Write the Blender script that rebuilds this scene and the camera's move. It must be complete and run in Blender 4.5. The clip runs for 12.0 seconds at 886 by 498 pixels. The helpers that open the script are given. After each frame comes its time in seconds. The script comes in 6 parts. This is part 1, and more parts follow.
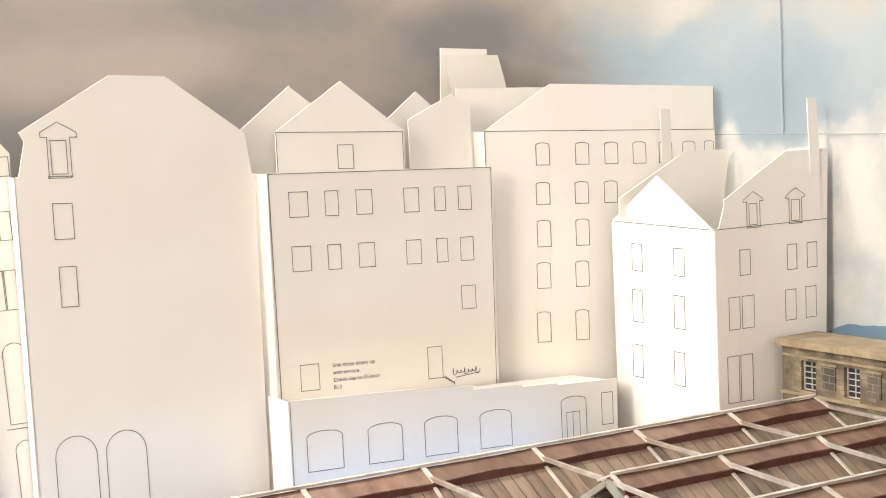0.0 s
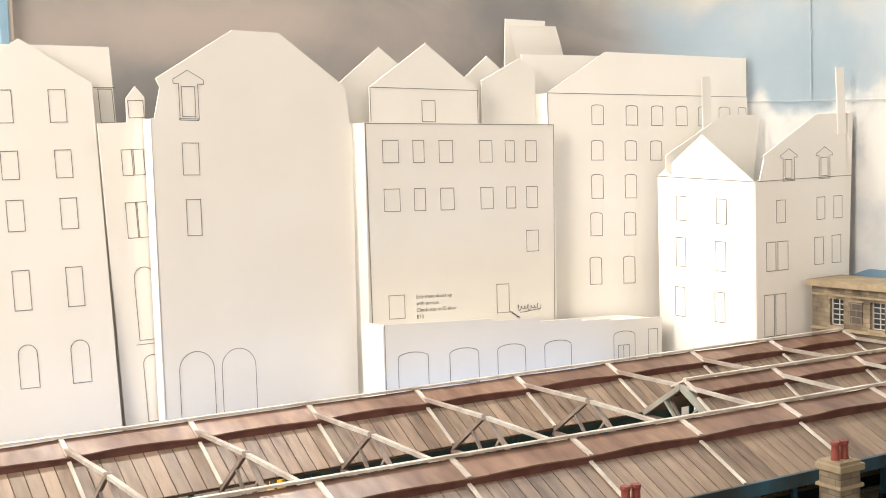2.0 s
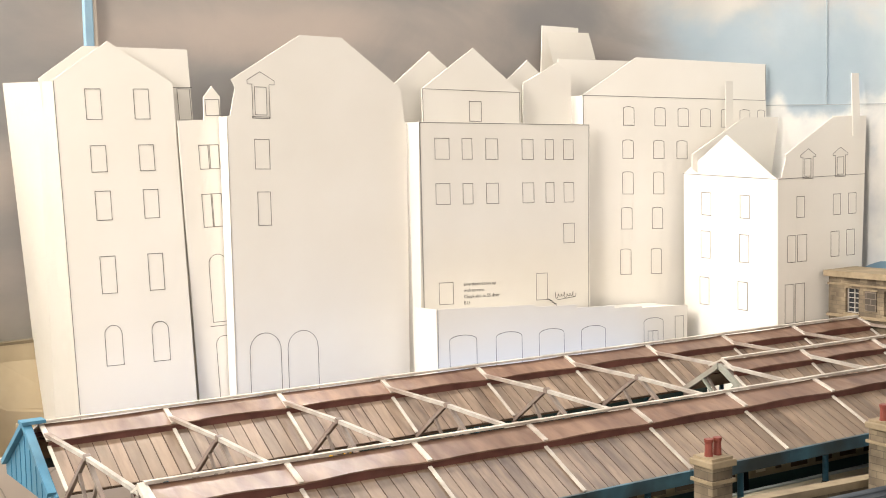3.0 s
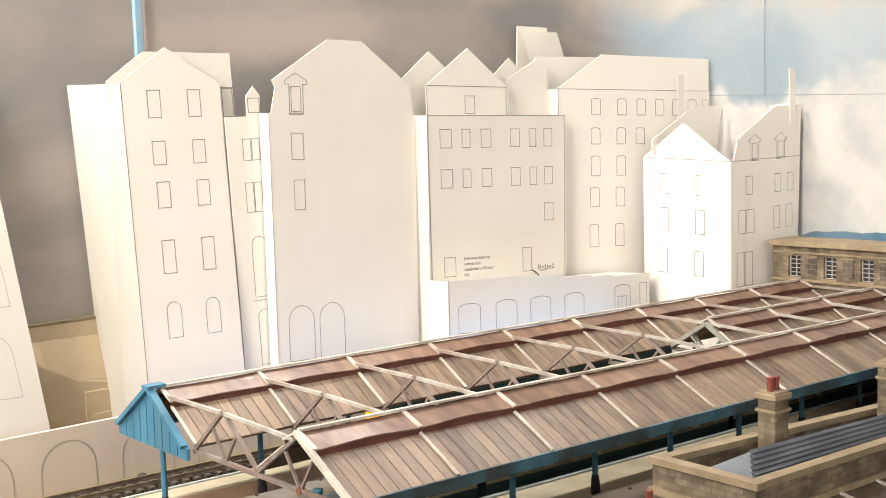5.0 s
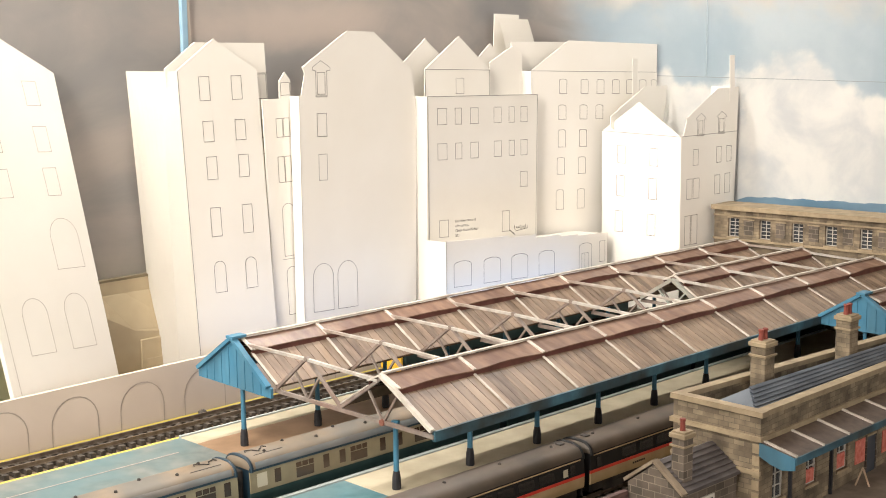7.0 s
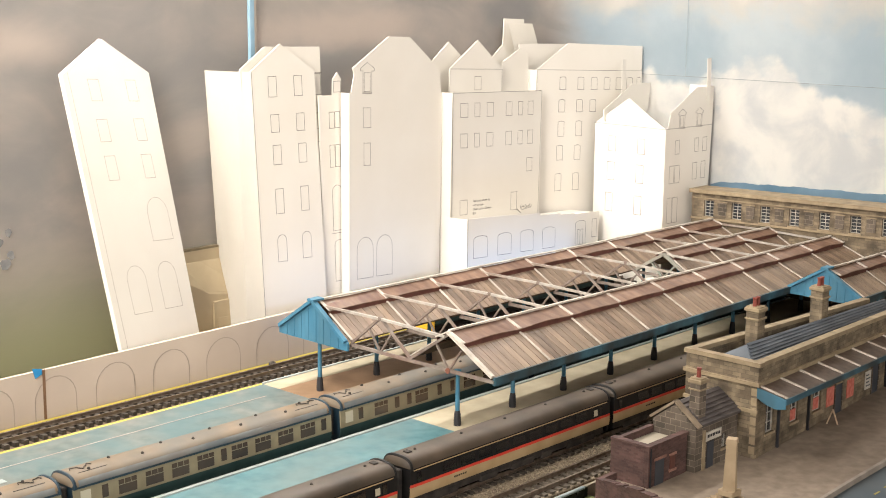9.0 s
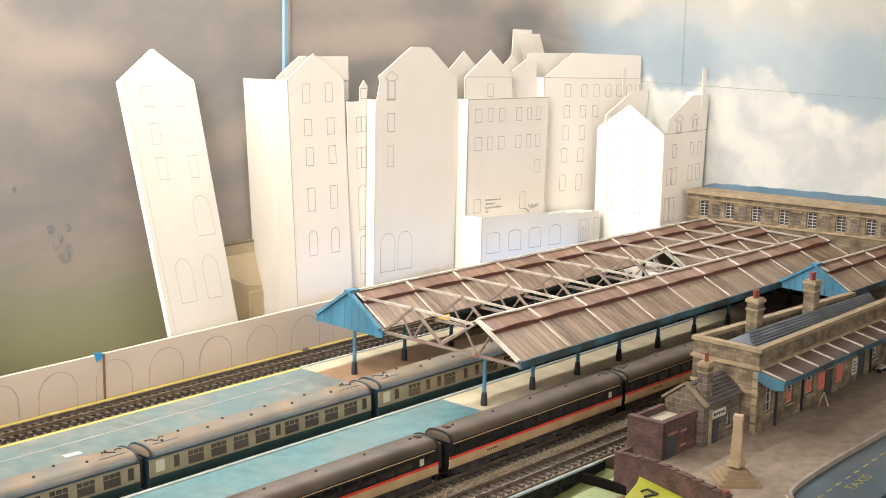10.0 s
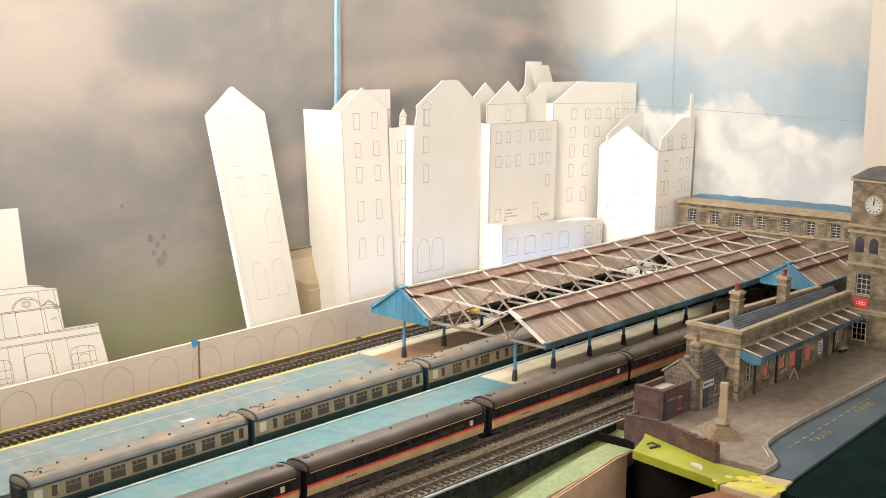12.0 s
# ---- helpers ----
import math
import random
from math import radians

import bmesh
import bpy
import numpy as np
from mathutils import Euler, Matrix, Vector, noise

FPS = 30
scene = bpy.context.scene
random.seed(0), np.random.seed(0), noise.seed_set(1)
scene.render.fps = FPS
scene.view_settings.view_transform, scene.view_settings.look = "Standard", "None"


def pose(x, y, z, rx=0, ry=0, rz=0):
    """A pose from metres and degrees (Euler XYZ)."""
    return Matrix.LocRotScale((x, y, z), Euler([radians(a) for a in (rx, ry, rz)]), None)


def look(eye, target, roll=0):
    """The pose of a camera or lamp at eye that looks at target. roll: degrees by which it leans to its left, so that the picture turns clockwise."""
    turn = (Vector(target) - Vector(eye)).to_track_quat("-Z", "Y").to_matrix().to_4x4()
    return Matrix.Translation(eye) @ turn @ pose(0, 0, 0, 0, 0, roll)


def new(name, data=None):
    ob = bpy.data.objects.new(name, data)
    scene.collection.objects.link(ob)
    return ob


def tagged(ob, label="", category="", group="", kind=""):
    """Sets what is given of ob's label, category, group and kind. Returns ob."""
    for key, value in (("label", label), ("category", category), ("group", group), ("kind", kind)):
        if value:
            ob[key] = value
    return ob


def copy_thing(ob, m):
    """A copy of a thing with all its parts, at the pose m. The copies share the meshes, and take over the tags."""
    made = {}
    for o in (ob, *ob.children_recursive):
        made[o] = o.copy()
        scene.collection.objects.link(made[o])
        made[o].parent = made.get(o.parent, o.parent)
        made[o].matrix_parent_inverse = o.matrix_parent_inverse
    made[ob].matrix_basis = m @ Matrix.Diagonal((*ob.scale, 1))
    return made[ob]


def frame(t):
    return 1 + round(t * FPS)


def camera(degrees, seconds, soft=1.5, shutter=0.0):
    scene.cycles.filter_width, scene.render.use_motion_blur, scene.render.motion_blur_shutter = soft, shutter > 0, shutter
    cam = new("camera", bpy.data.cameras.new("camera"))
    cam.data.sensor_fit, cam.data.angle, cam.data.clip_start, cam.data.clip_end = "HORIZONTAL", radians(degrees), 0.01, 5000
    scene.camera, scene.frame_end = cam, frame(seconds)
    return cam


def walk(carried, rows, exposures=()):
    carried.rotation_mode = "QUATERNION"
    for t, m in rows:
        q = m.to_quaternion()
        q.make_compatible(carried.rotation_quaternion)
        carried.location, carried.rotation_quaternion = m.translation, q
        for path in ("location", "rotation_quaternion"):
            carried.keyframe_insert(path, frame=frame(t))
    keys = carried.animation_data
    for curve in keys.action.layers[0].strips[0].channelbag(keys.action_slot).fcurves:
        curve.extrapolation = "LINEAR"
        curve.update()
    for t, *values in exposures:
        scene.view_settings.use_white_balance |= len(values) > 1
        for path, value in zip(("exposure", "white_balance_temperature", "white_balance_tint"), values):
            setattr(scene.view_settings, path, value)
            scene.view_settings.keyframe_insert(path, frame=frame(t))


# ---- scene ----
# ---- the camera and its walk ----
cam = camera(34.00, 12.0, soft=1.0)
PATH = [  # seconds, eye, target, roll
    (0, (-0.0105, -0.5680, 0.3050), (0.2289, -0.1324, 0.2506), -2.79),
    (0.5, (-0.0488, -0.5821, 0.2962), (0.1960, -0.1496, 0.2415), -2.59),
    (1, (-0.0819, -0.5981, 0.2910), (0.1664, -0.1676, 0.2363), -2.37),
    (1.5, (-0.1183, -0.6109, 0.2847), (0.1337, -0.1824, 0.2312), -2.07),
    (2, (-0.1579, -0.6261, 0.2727), (0.0983, -0.1999, 0.2206), -1.78),
    (2.5, (-0.2026, -0.6487, 0.2757), (0.0573, -0.2248, 0.2234), -1.54),
    (3, (-0.2532, -0.6650, 0.2747), (0.0113, -0.2439, 0.2226), -1.35),
    (3.2, (-0.2703, -0.6630, 0.2759), (-0.0016, -0.2446, 0.2233), -1.27),
    (4.8, (-0.4380, -0.6871, 0.2900), (-0.1305, -0.2973, 0.2309), -1.62),
    (5, (-0.4609, -0.6990, 0.2999), (-0.1504, -0.3123, 0.2370), -1.66),
    (5.5, (-0.5161, -0.7148, 0.3121), (-0.1982, -0.3350, 0.2432), -1.48),
    (6, (-0.5679, -0.7313, 0.3258), (-0.2409, -0.3605, 0.2509), -1.21),
    (6.5, (-0.6235, -0.7395, 0.3405), (-0.2870, -0.3786, 0.2597), -0.87),
    (7, (-0.6840, -0.7532, 0.3559), (-0.3403, -0.4002, 0.2704), -0.64),
    (7.2, (-0.7014, -0.7510, 0.3597), (-0.3545, -0.4019, 0.2715), -0.34),
    (8.8, (-0.8992, -0.8260, 0.4024), (-0.5394, -0.4922, 0.3066), 0.49),
    (9, (-0.9254, -0.8323, 0.4097), (-0.5648, -0.4999, 0.3122), 0.57),
    (9.5, (-0.9905, -0.8476, 0.4214), (-0.6266, -0.5191, 0.3231), 0.88),
    (10, (-1.0552, -0.8744, 0.4333), (-0.6881, -0.5496, 0.3346), 1.11),
    (10.5, (-1.1205, -0.9073, 0.4447), (-0.7503, -0.5863, 0.3452), 1.32),
    (11, (-1.1865, -0.9415, 0.4584), (-0.8139, -0.6237, 0.3573), 1.33),
    (11.5, (-1.2498, -0.9803, 0.4724), (-0.8761, -0.6641, 0.3707), 1.23),
    (12, (-1.3210, -1.0250, 0.4903), (-0.9500, -0.7041, 0.3934), 0.79),
]
walk(cam, [(t, look(eye, target, roll)) for t, eye, target, roll in PATH])
# ---- end of the walk ----

# ---- light and exposure ----
world = bpy.data.worlds.new("room_air")
world.use_nodes = True
world.node_tree.nodes["Background"].inputs[0].default_value = (1.0, 0.93, 0.86, 1)
world.node_tree.nodes["Background"].inputs[1].default_value = 0.25
scene.world = world
scene.view_settings.exposure = -0.09


def area_lamp(name, eye, target, sx, sy, watts, colour):
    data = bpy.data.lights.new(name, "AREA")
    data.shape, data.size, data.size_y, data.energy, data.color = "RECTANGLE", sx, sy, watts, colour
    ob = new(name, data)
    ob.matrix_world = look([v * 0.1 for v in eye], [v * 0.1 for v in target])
    return ob


def spot_lamp(name, eye, target, degrees, blend, watts, colour, radius):
    data = bpy.data.lights.new(name, "SPOT")
    data.spot_size, data.spot_blend, data.energy, data.color, data.shadow_soft_size = radians(degrees), blend, watts, colour, radius
    ob = new(name, data)
    ob.matrix_world = look([v * 0.1 for v in eye], [v * 0.1 for v in target])
    return ob


spot_lamp("scene_spot", (-14.0, -2.8, 8.5), (3.8, 4.0, 2.8), 54, 0.8, 174.0, (1.0, 0.915, 0.83), 0.36)
area_lamp("strip_lamp", (-5.6, 1.0, 8.5), (-2.8, 2.8, 0.4), 0.5, 0.06, 7.0, (1.0, 0.92, 0.82))
area_lamp("pelmet_strip_lamp", (-1.2, 3.92, 6.6), (-1.2, -1.0, 0.0), 1.3, 0.02, 12.0, (1.0, 0.94, 0.87))
area_lamp("end_strip_lamp", (6.6, 1.2, 7.4), (4.5, 1.6, 1.0), 0.06, 0.5, 1.7, (0.98, 0.97, 1.0))
# Broad unseen fill added on the camera side for the room's general light.
area_lamp("front_fill_lamp", (-5.0, -19.5, 6.5), (2.5, 3.6, 1.5), 2.0, 1.0, 25.5, (1.0, 0.92, 0.85))
# Unseen strip, assumed from the bluish glow at the house bases.
area_lamp("unseen_low_lamp", (3.1, 2.62, 0.43), (3.1, 3.2, 0.62), 0.50, 0.01, 0.10, (0.42, 0.60, 1.0))

# ---- materials ----


def mat(name, dark, light, scale=60.0, rough=0.7, bump=0.15, metal=0.0, stain=0.0, stain_colour=(0.1, 0.08, 0.06), stain_scale=9.0,
        stretch=(1, 1, 1), rand=0.0, detail=6.0, spec=0.4, world_space=False, cover=0.75):
    m = bpy.data.materials.new(name)
    m.use_nodes = True
    nt = m.node_tree
    n, l = nt.nodes, nt.links
    b = n["Principled BSDF"]
    b.inputs["Roughness"].default_value, b.inputs["Metallic"].default_value = rough, metal
    b.inputs["Specular IOR Level"].default_value = spec
    co = n.new("ShaderNodeNewGeometry") if world_space else n.new("ShaderNodeTexCoord")
    mp = n.new("ShaderNodeMapping")
    mp.inputs["Scale"].default_value = stretch
    l.new(co.outputs["Position" if world_space else "Object"], mp.inputs[0])
    fine = n.new("ShaderNodeTexNoise")
    fine.inputs["Scale"].default_value, fine.inputs["Detail"].default_value = scale, detail
    l.new(mp.outputs[0], fine.inputs["Vector"])
    ramp = n.new("ShaderNodeValToRGB")
    ramp.color_ramp.elements[0].position, ramp.color_ramp.elements[1].position = 0.32, 0.68
    ramp.color_ramp.elements[0].color, ramp.color_ramp.elements[1].color = (*dark, 1), (*light, 1)
    l.new(fine.outputs[0], ramp.inputs[0])
    out = ramp.outputs[0]
    if stain:
        big = n.new("ShaderNodeTexNoise")
        big.inputs["Scale"].default_value, big.inputs["Detail"].default_value = stain_scale, 8
        l.new(mp.outputs[0], big.inputs["Vector"])
        sr = n.new("ShaderNodeMapRange")
        sr.inputs[1].default_value, sr.inputs[2].default_value, sr.inputs[4].default_value = 0.45 if cover > 0.7 else 0.38, cover, stain
        l.new(big.outputs[0], sr.inputs[0])
        mx = n.new("ShaderNodeMixRGB")
        mx.inputs[2].default_value = (*stain_colour, 1)
        l.new(sr.outputs[0], mx.inputs[0]), l.new(out, mx.inputs[1])
        out = mx.outputs[0]
    if rand:
        oi = n.new("ShaderNodeObjectInfo")
        hs = n.new("ShaderNodeHueSaturation")
        mr = n.new("ShaderNodeMapRange")
        mr.inputs[3].default_value, mr.inputs[4].default_value = 1 - rand, 1 + rand
        l.new(oi.outputs["Random"], mr.inputs[0]), l.new(mr.outputs[0], hs.inputs["Value"]), l.new(out, hs.inputs["Color"])
        out = hs.outputs[0]
    l.new(out, b.inputs["Base Color"])
    if bump:
        bp = n.new("ShaderNodeBump")
        bp.inputs["Strength"].default_value, bp.inputs["Distance"].default_value = bump, 0.0006
        l.new(fine.outputs[0], bp.inputs["Height"]), l.new(bp.outputs[0], b.inputs["Normal"])
    return m


PAPER = mat("paper", (0.715, 0.68, 0.61), (0.755, 0.724, 0.66), 12, 0.62, 0.03)
PAPER_GREY = mat("grey_card", (0.48, 0.405, 0.335), (0.54, 0.46, 0.385), 14, 0.7, 0.03)
INK = mat("printed_ink", (0.10, 0.09, 0.082), (0.17, 0.155, 0.145), 90, 0.8, 0)
INK_BLACK = mat("black_ink", (0.02, 0.018, 0.017), (0.05, 0.045, 0.042), 90, 0.8, 0)
INK_FAINT = mat("faint_ink", (0.33, 0.285, 0.24), (0.40, 0.35, 0.30), 90, 0.8, 0)
BLUE = mat("blue_paint", (0.04, 0.155, 0.25), (0.075, 0.23, 0.34), 70, 0.5, 0.25, stain=0.75, stain_colour=(0.045, 0.09, 0.115), stain_scale=26, stretch=(1, 1, 0.3), cover=0.68)
ROOF = mat("rusty_roof_sheet", (0.095, 0.060, 0.040), (0.22, 0.155, 0.108), 240, 0.33, 0.3, stain=0.65, stain_colour=(0.275, 0.203, 0.143), stain_scale=26, rand=0.22, stretch=(1, 0.18, 0.3), cover=0.66, spec=0.45)
ROOF_CAP = mat("ridge_sheet", (0.12, 0.064, 0.043), (0.235, 0.148, 0.102), 110, 0.33, 0.25, stain=0.6, stain_colour=(0.10, 0.052, 0.040), stain_scale=30, rand=0.12, stretch=(1, 0.3, 0.5))
STEEL = mat("grey_painted_steel", (0.13, 0.11, 0.095), (0.26, 0.23, 0.20), 80, 0.55, 0.2, stain=0.7, stain_colour=(0.17, 0.085, 0.06), stain_scale=18, cover=0.70)
TIE = mat("dirty_white_tie", (0.28, 0.26, 0.23), (0.46, 0.43, 0.38), 90, 0.6, 0.2, stain=0.8, stain_colour=(0.17, 0.11, 0.08), stain_scale=24)
GLAZE = mat("white_glazing_bar", (0.40, 0.365, 0.315), (0.62, 0.57, 0.50), 90, 0.6, 0.2, stain=0.8, stain_colour=(0.22, 0.165, 0.13), stain_scale=28)
PLATFORM_GREYBLUE = mat("grey_blue_platform", (0.10, 0.125, 0.12), (0.20, 0.205, 0.185), 70, 0.48, 0.2, stain=0.7, stain_colour=(0.085, 0.165, 0.18), stain_scale=15, cover=0.62)
PLATFORM_BLUE = mat("blue_primed_platform", (0.046, 0.14, 0.168), (0.098, 0.215, 0.236), 70, 0.5, 0.12, stain=0.6, stain_colour=(0.16, 0.20, 0.19), stain_scale=14, cover=0.66)
PLATFORM_TAN = mat("tan_platform", (0.36, 0.312, 0.215), (0.46, 0.405, 0.29), 40, 0.75, 0.12, stain=0.3, stain_colour=(0.24, 0.18, 0.12))
PLATFORM_BROWN = mat("brown_platform", (0.24, 0.15, 0.085), (0.33, 0.21, 0.125), 40, 0.75, 0.12, stain=0.3, stain_colour=(0.18, 0.12, 0.08))
EDGE = mat("platform_edging", (0.30, 0.35, 0.35), (0.44, 0.47, 0.45), 80, 0.7, 0.1, stain=0.4, stain_colour=(0.2, 0.24, 0.24), stain_scale=20)
BALLAST = mat("ballast", (0.09, 0.068, 0.045), (0.31, 0.255, 0.185), 420, 0.9, 0.9, detail=3)
SLEEPER = mat("sleeper", (0.03, 0.025, 0.02), (0.08, 0.065, 0.05), 200, 0.8, 0.2)
RAIL = mat("rail_steel", (0.16, 0.12, 0.09), (0.30, 0.25, 0.2), 150, 0.4, 0.1, metal=0.7)
BOARD = mat("baseboard", (0.30, 0.25, 0.19), (0.38, 0.32, 0.25), 30, 0.8, 0.1)
SLEEPER_DUSTY = mat("dusty_sleeper", (0.05, 0.04, 0.03), (0.12, 0.10, 0.077), 200, 0.85, 0.2)
YELLOW = mat("yellow_paint", (0.50, 0.40, 0.06), (0.62, 0.51, 0.11), 40, 0.6, 0.1)

# ---- building helpers: plans are in decimetres ----
S = 0.1
HOME = {}


def V(x, y, z):
    return Vector((x * S, y * S, z * S))


def thing(name, at, label, category="", group="", kind=""):
    ob = new(name)
    ob.empty_display_size = 0.02
    ob.location = V(*at)
    HOME[ob.name] = V(*at)
    return tagged(ob, label, category, group, kind)


def part(name, bm, material, parent=None, label="", at=None, smooth=False):
    """Links a bmesh, in world metres, as one mesh object under a thing or a part."""
    home = HOME[parent.name] if parent else (V(*at) if at else Vector((0, 0, 0)))
    bmesh.ops.translate(bm, verts=bm.verts, vec=-home)
    bmesh.ops.recalc_face_normals(bm, faces=bm.faces)
    me = bpy.data.meshes.new(name)
    bm.to_mesh(me)
    bm.free()
    me.materials.append(material)
    if smooth:
        for p in me.polygons:
            p.use_smooth = True
    ob = new(name, me)
    if parent:
        ob.parent = parent
    else:
        ob.location = home
    HOME[ob.name] = home
    return tagged(ob, label) if label else ob


def solid(name, bm, material, label, category="", group="", kind="", at=(0, 0, 0), smooth=False):
    return tagged(part(name, bm, material, None, "", at, smooth), label, category, group, kind)


def box(bm, x0, y0, z0, x1, y1, z1, bevel=0.0):
    vs = [bm.verts.new(V(x, y, z)) for z in (z0, z1) for x, y in ((x0, y0), (x1, y0), (x1, y1), (x0, y1))]
    fs = [bm.faces.new([vs[i] for i in f]) for f in ((3, 2, 1, 0), (4, 5, 6, 7), (0, 1, 5, 4), (1, 2, 6, 5), (2, 3, 7, 6), (3, 0, 4, 7))]
    if bevel:
        bmesh.ops.bevel(bm, geom=list({e for f in fs for e in f.edges}), offset=bevel * S, segments=1, affect="EDGES")
    return bm


def B(x0, y0, z0, x1, y1, z1, bevel=0.0):
    return box(bmesh.new(), x0, y0, z0, x1, y1, z1, bevel)


def beam(bm, a, b, w, h):
    """A bar of w by h from a to b, upright where it can be."""
    a, b = V(*a), V(*b)
    d = (b - a).normalized()
    side = d.cross(Vector((0, 0, 1)))
    side = side.normalized() if side.length > 1e-4 else Vector((1, 0, 0))
    up = side.cross(d)
    vs = [bm.verts.new(p + side * (w * S * i / 2) + up * (h * S * j / 2)) for p in (a, b) for i, j in ((-1, -1), (1, -1), (1, 1), (-1, 1))]
    for f in ((3, 2, 1, 0), (4, 5, 6, 7), (0, 1, 5, 4), (1, 2, 6, 5), (2, 3, 7, 6), (3, 0, 4, 7)):
        bm.faces.new([vs[i] for i in f])
    return bm


def turned(bm, at, profile, n=12, axis="z"):
    """A lathe-turned shape: profile of (radius, height)."""
    rings = []
    for r, h in profile:
        ring = []
        for k in range(n):
            a = 2 * math.pi * k / n
            c, s = r * math.cos(a), r * math.sin(a)
            p = {"z": (c, s, h), "x": (h, c, s), "y": (c, h, s)}[axis]
            ring.append(bm.verts.new(V(at[0] + p[0], at[1] + p[1], at[2] + p[2])))
        rings.append(ring)
    for lo, hi in zip(rings, rings[1:]):
        for k in range(n):
            bm.faces.new((lo[k], lo[(k + 1) % n], hi[(k + 1) % n], hi[k]))
    bm.faces.new(rings[0][::-1]), bm.faces.new(rings[-1])
    return bm


def extrude(bm, pts, fa, fb):
    """A prism between two mappings of the same outline."""
    a, b = [bm.verts.new(fa(*p)) for p in pts], [bm.verts.new(fb(*p)) for p in pts]
    bm.faces.new(a[::-1]), bm.faces.new(b)
    for i in range(len(pts)):
        j = (i + 1) % len(pts)
        bm.faces.new((a[i], a[j], b[j], b[i]))
    return bm


class Sheet:
    """An upright sheet of card from (x0, y0) towards (x1, y1); tilt is the fall of its level lines."""

    def __init__(self, x0, y0, x1, y1, tilt=0.0, lean=0.0, skew=0.0, thick=0.009):
        self.o, self.thick, self.tilt, self.lean, self.skew = (x0, y0), thick, tilt, lean, skew
        d = math.hypot(x1 - x0, y1 - y0)
        self.d = ((x1 - x0) / d, (y1 - y0) / d)
        self.n = (self.d[1], -self.d[0])

    def p(self, u, z, out=0.0):
        z2, u = z - self.tilt * u, u - self.skew * z
        back = self.lean * z - out
        return V(self.o[0] + self.d[0] * u - self.n[0] * back, self.o[1] + self.d[1] * u - self.n[1] * back, z2)

    def card(self, pts):
        return extrude(bmesh.new(), pts, lambda u, z: self.p(u, z, 0), lambda u, z: self.p(u, z, -self.thick))

    def line(self, pts, w=0.0045, closed=False, out=0.003, bm=None):
        """A printed line: a thin raised strip along the points."""
        bm = bm or bmesh.new()
        n = len(pts)
        for i in range(n if closed else n - 1):
            (u0, z0), (u1, z1) = pts[i], pts[(i + 1) % n]
            d = math.hypot(u1 - u0, z1 - z0) or 1
            du, dz = (u1 - u0) / d * w / 2, (z1 - z0) / d * w / 2
            q = [(u0 - du + dz, z0 - dz - du), (u1 + du + dz, z1 + dz - du), (u1 + du - dz, z1 + dz + du), (u0 - du - dz, z0 - dz + du)]
            bm.faces.new([bm.verts.new(self.p(u, z, out)) for u, z in q])
        return bm

    def outline(self, kind, u0, z0, u1, z1, w=0.0045):
        """Window or door drawn on the card: plain, arched (full) or segmental."""
        if kind == "plain":
            pts = [(u0, z0), (u1, z0), (u1, z1), (u0, z1)]
        else:
            r = (u1 - u0) / 2
            rise = r if kind == "arched" else 0.32 * r
            pts = [(u0, z0), (u1, z0)] + [((u0 + u1) / 2 + r * math.cos(a), z1 - rise + rise * math.sin(a)) for a in [math.pi * k / 12 for k in range(13)]]
        return self.line(pts, w, True)

    def flap(self, u, z0, z1, depth, inward=1, ztop2=None):
        """A fold of the card that runs back from the edge at u."""
        e = self.thick * inward
        q = [(u, 0), (u, -depth), (u + e, -depth), (u + e, 0)]
        bm = bmesh.new()
        zt = [z1, z1 if ztop2 is None else ztop2]
        lo = [bm.verts.new(self.p(a, z0, b)) for a, b in q]
        hi = [bm.verts.new(self.p(a, zt[0] if i in (0, 3) else zt[1], b)) for i, (a, b) in enumerate(q)]
        bm.faces.new(lo[::-1]), bm.faces.new(hi)
        for i in range(4):
            j = (i + 1) % 4
            bm.faces.new((lo[i], lo[j], hi[j], hi[i]))
        return bm


def paper_house(name, sheet, outline, label, windows=(), lines=(), flaps=(), material=PAPER, ink=INK, base=-0.2):
    t = thing(name, (sheet.o[0], sheet.o[1], base), label, "model house", "card houses on the back scene")
    part("front_sheet", sheet.card(outline), material, t)
    for f in flaps:
        part("side_flap", sheet.flap(*f), material, t)
    for kind, *r in windows:
        part("drawn_door" if kind == "door" else "drawn_window", sheet.outline("plain" if kind == "door" else kind, *r), ink, t)
    for ln in lines:
        part("drawn_line", sheet.line(ln), ink, t)
    return t

# ---- the large structure: board, back scene, platforms ----
solid("ground", B(-9.5, -1.42, -0.5, 8.4, 4.5, -0.2), BOARD, "bare brown baseboard under the model railway", "baseboard", kind="structure")


def smooth_path(pts, n=16):
    out = []
    for i in range(len(pts) - 1):
        p0, p1, p2, p3 = pts[max(i - 1, 0)], pts[i], pts[i + 1], pts[min(i + 2, len(pts) - 1)]
        for k in range(n):
            t = k / n
            out.append(tuple(0.5 * (2 * b + (c - a) * t + (2 * a - 5 * b + 4 * c - d) * t * t + (3 * b - a - 3 * c + d) * t ** 3) for a, b, c, d in zip(p0, p1, p2, p3)))
    return out + [pts[-1]]


BACK = smooth_path([(-11.0, 4.18), (-4.0, 4.18), (1.0, 4.19), (4.5, 4.19), (6.1, 4.12), (6.9, 3.82), (7.27, 3.42), (7.37, 3.0), (7.43, 2.5), (7.53, 1.66), (7.6, 1.0), (7.7, 0.0), (7.82, -1.5), (8.0, -5.0)])


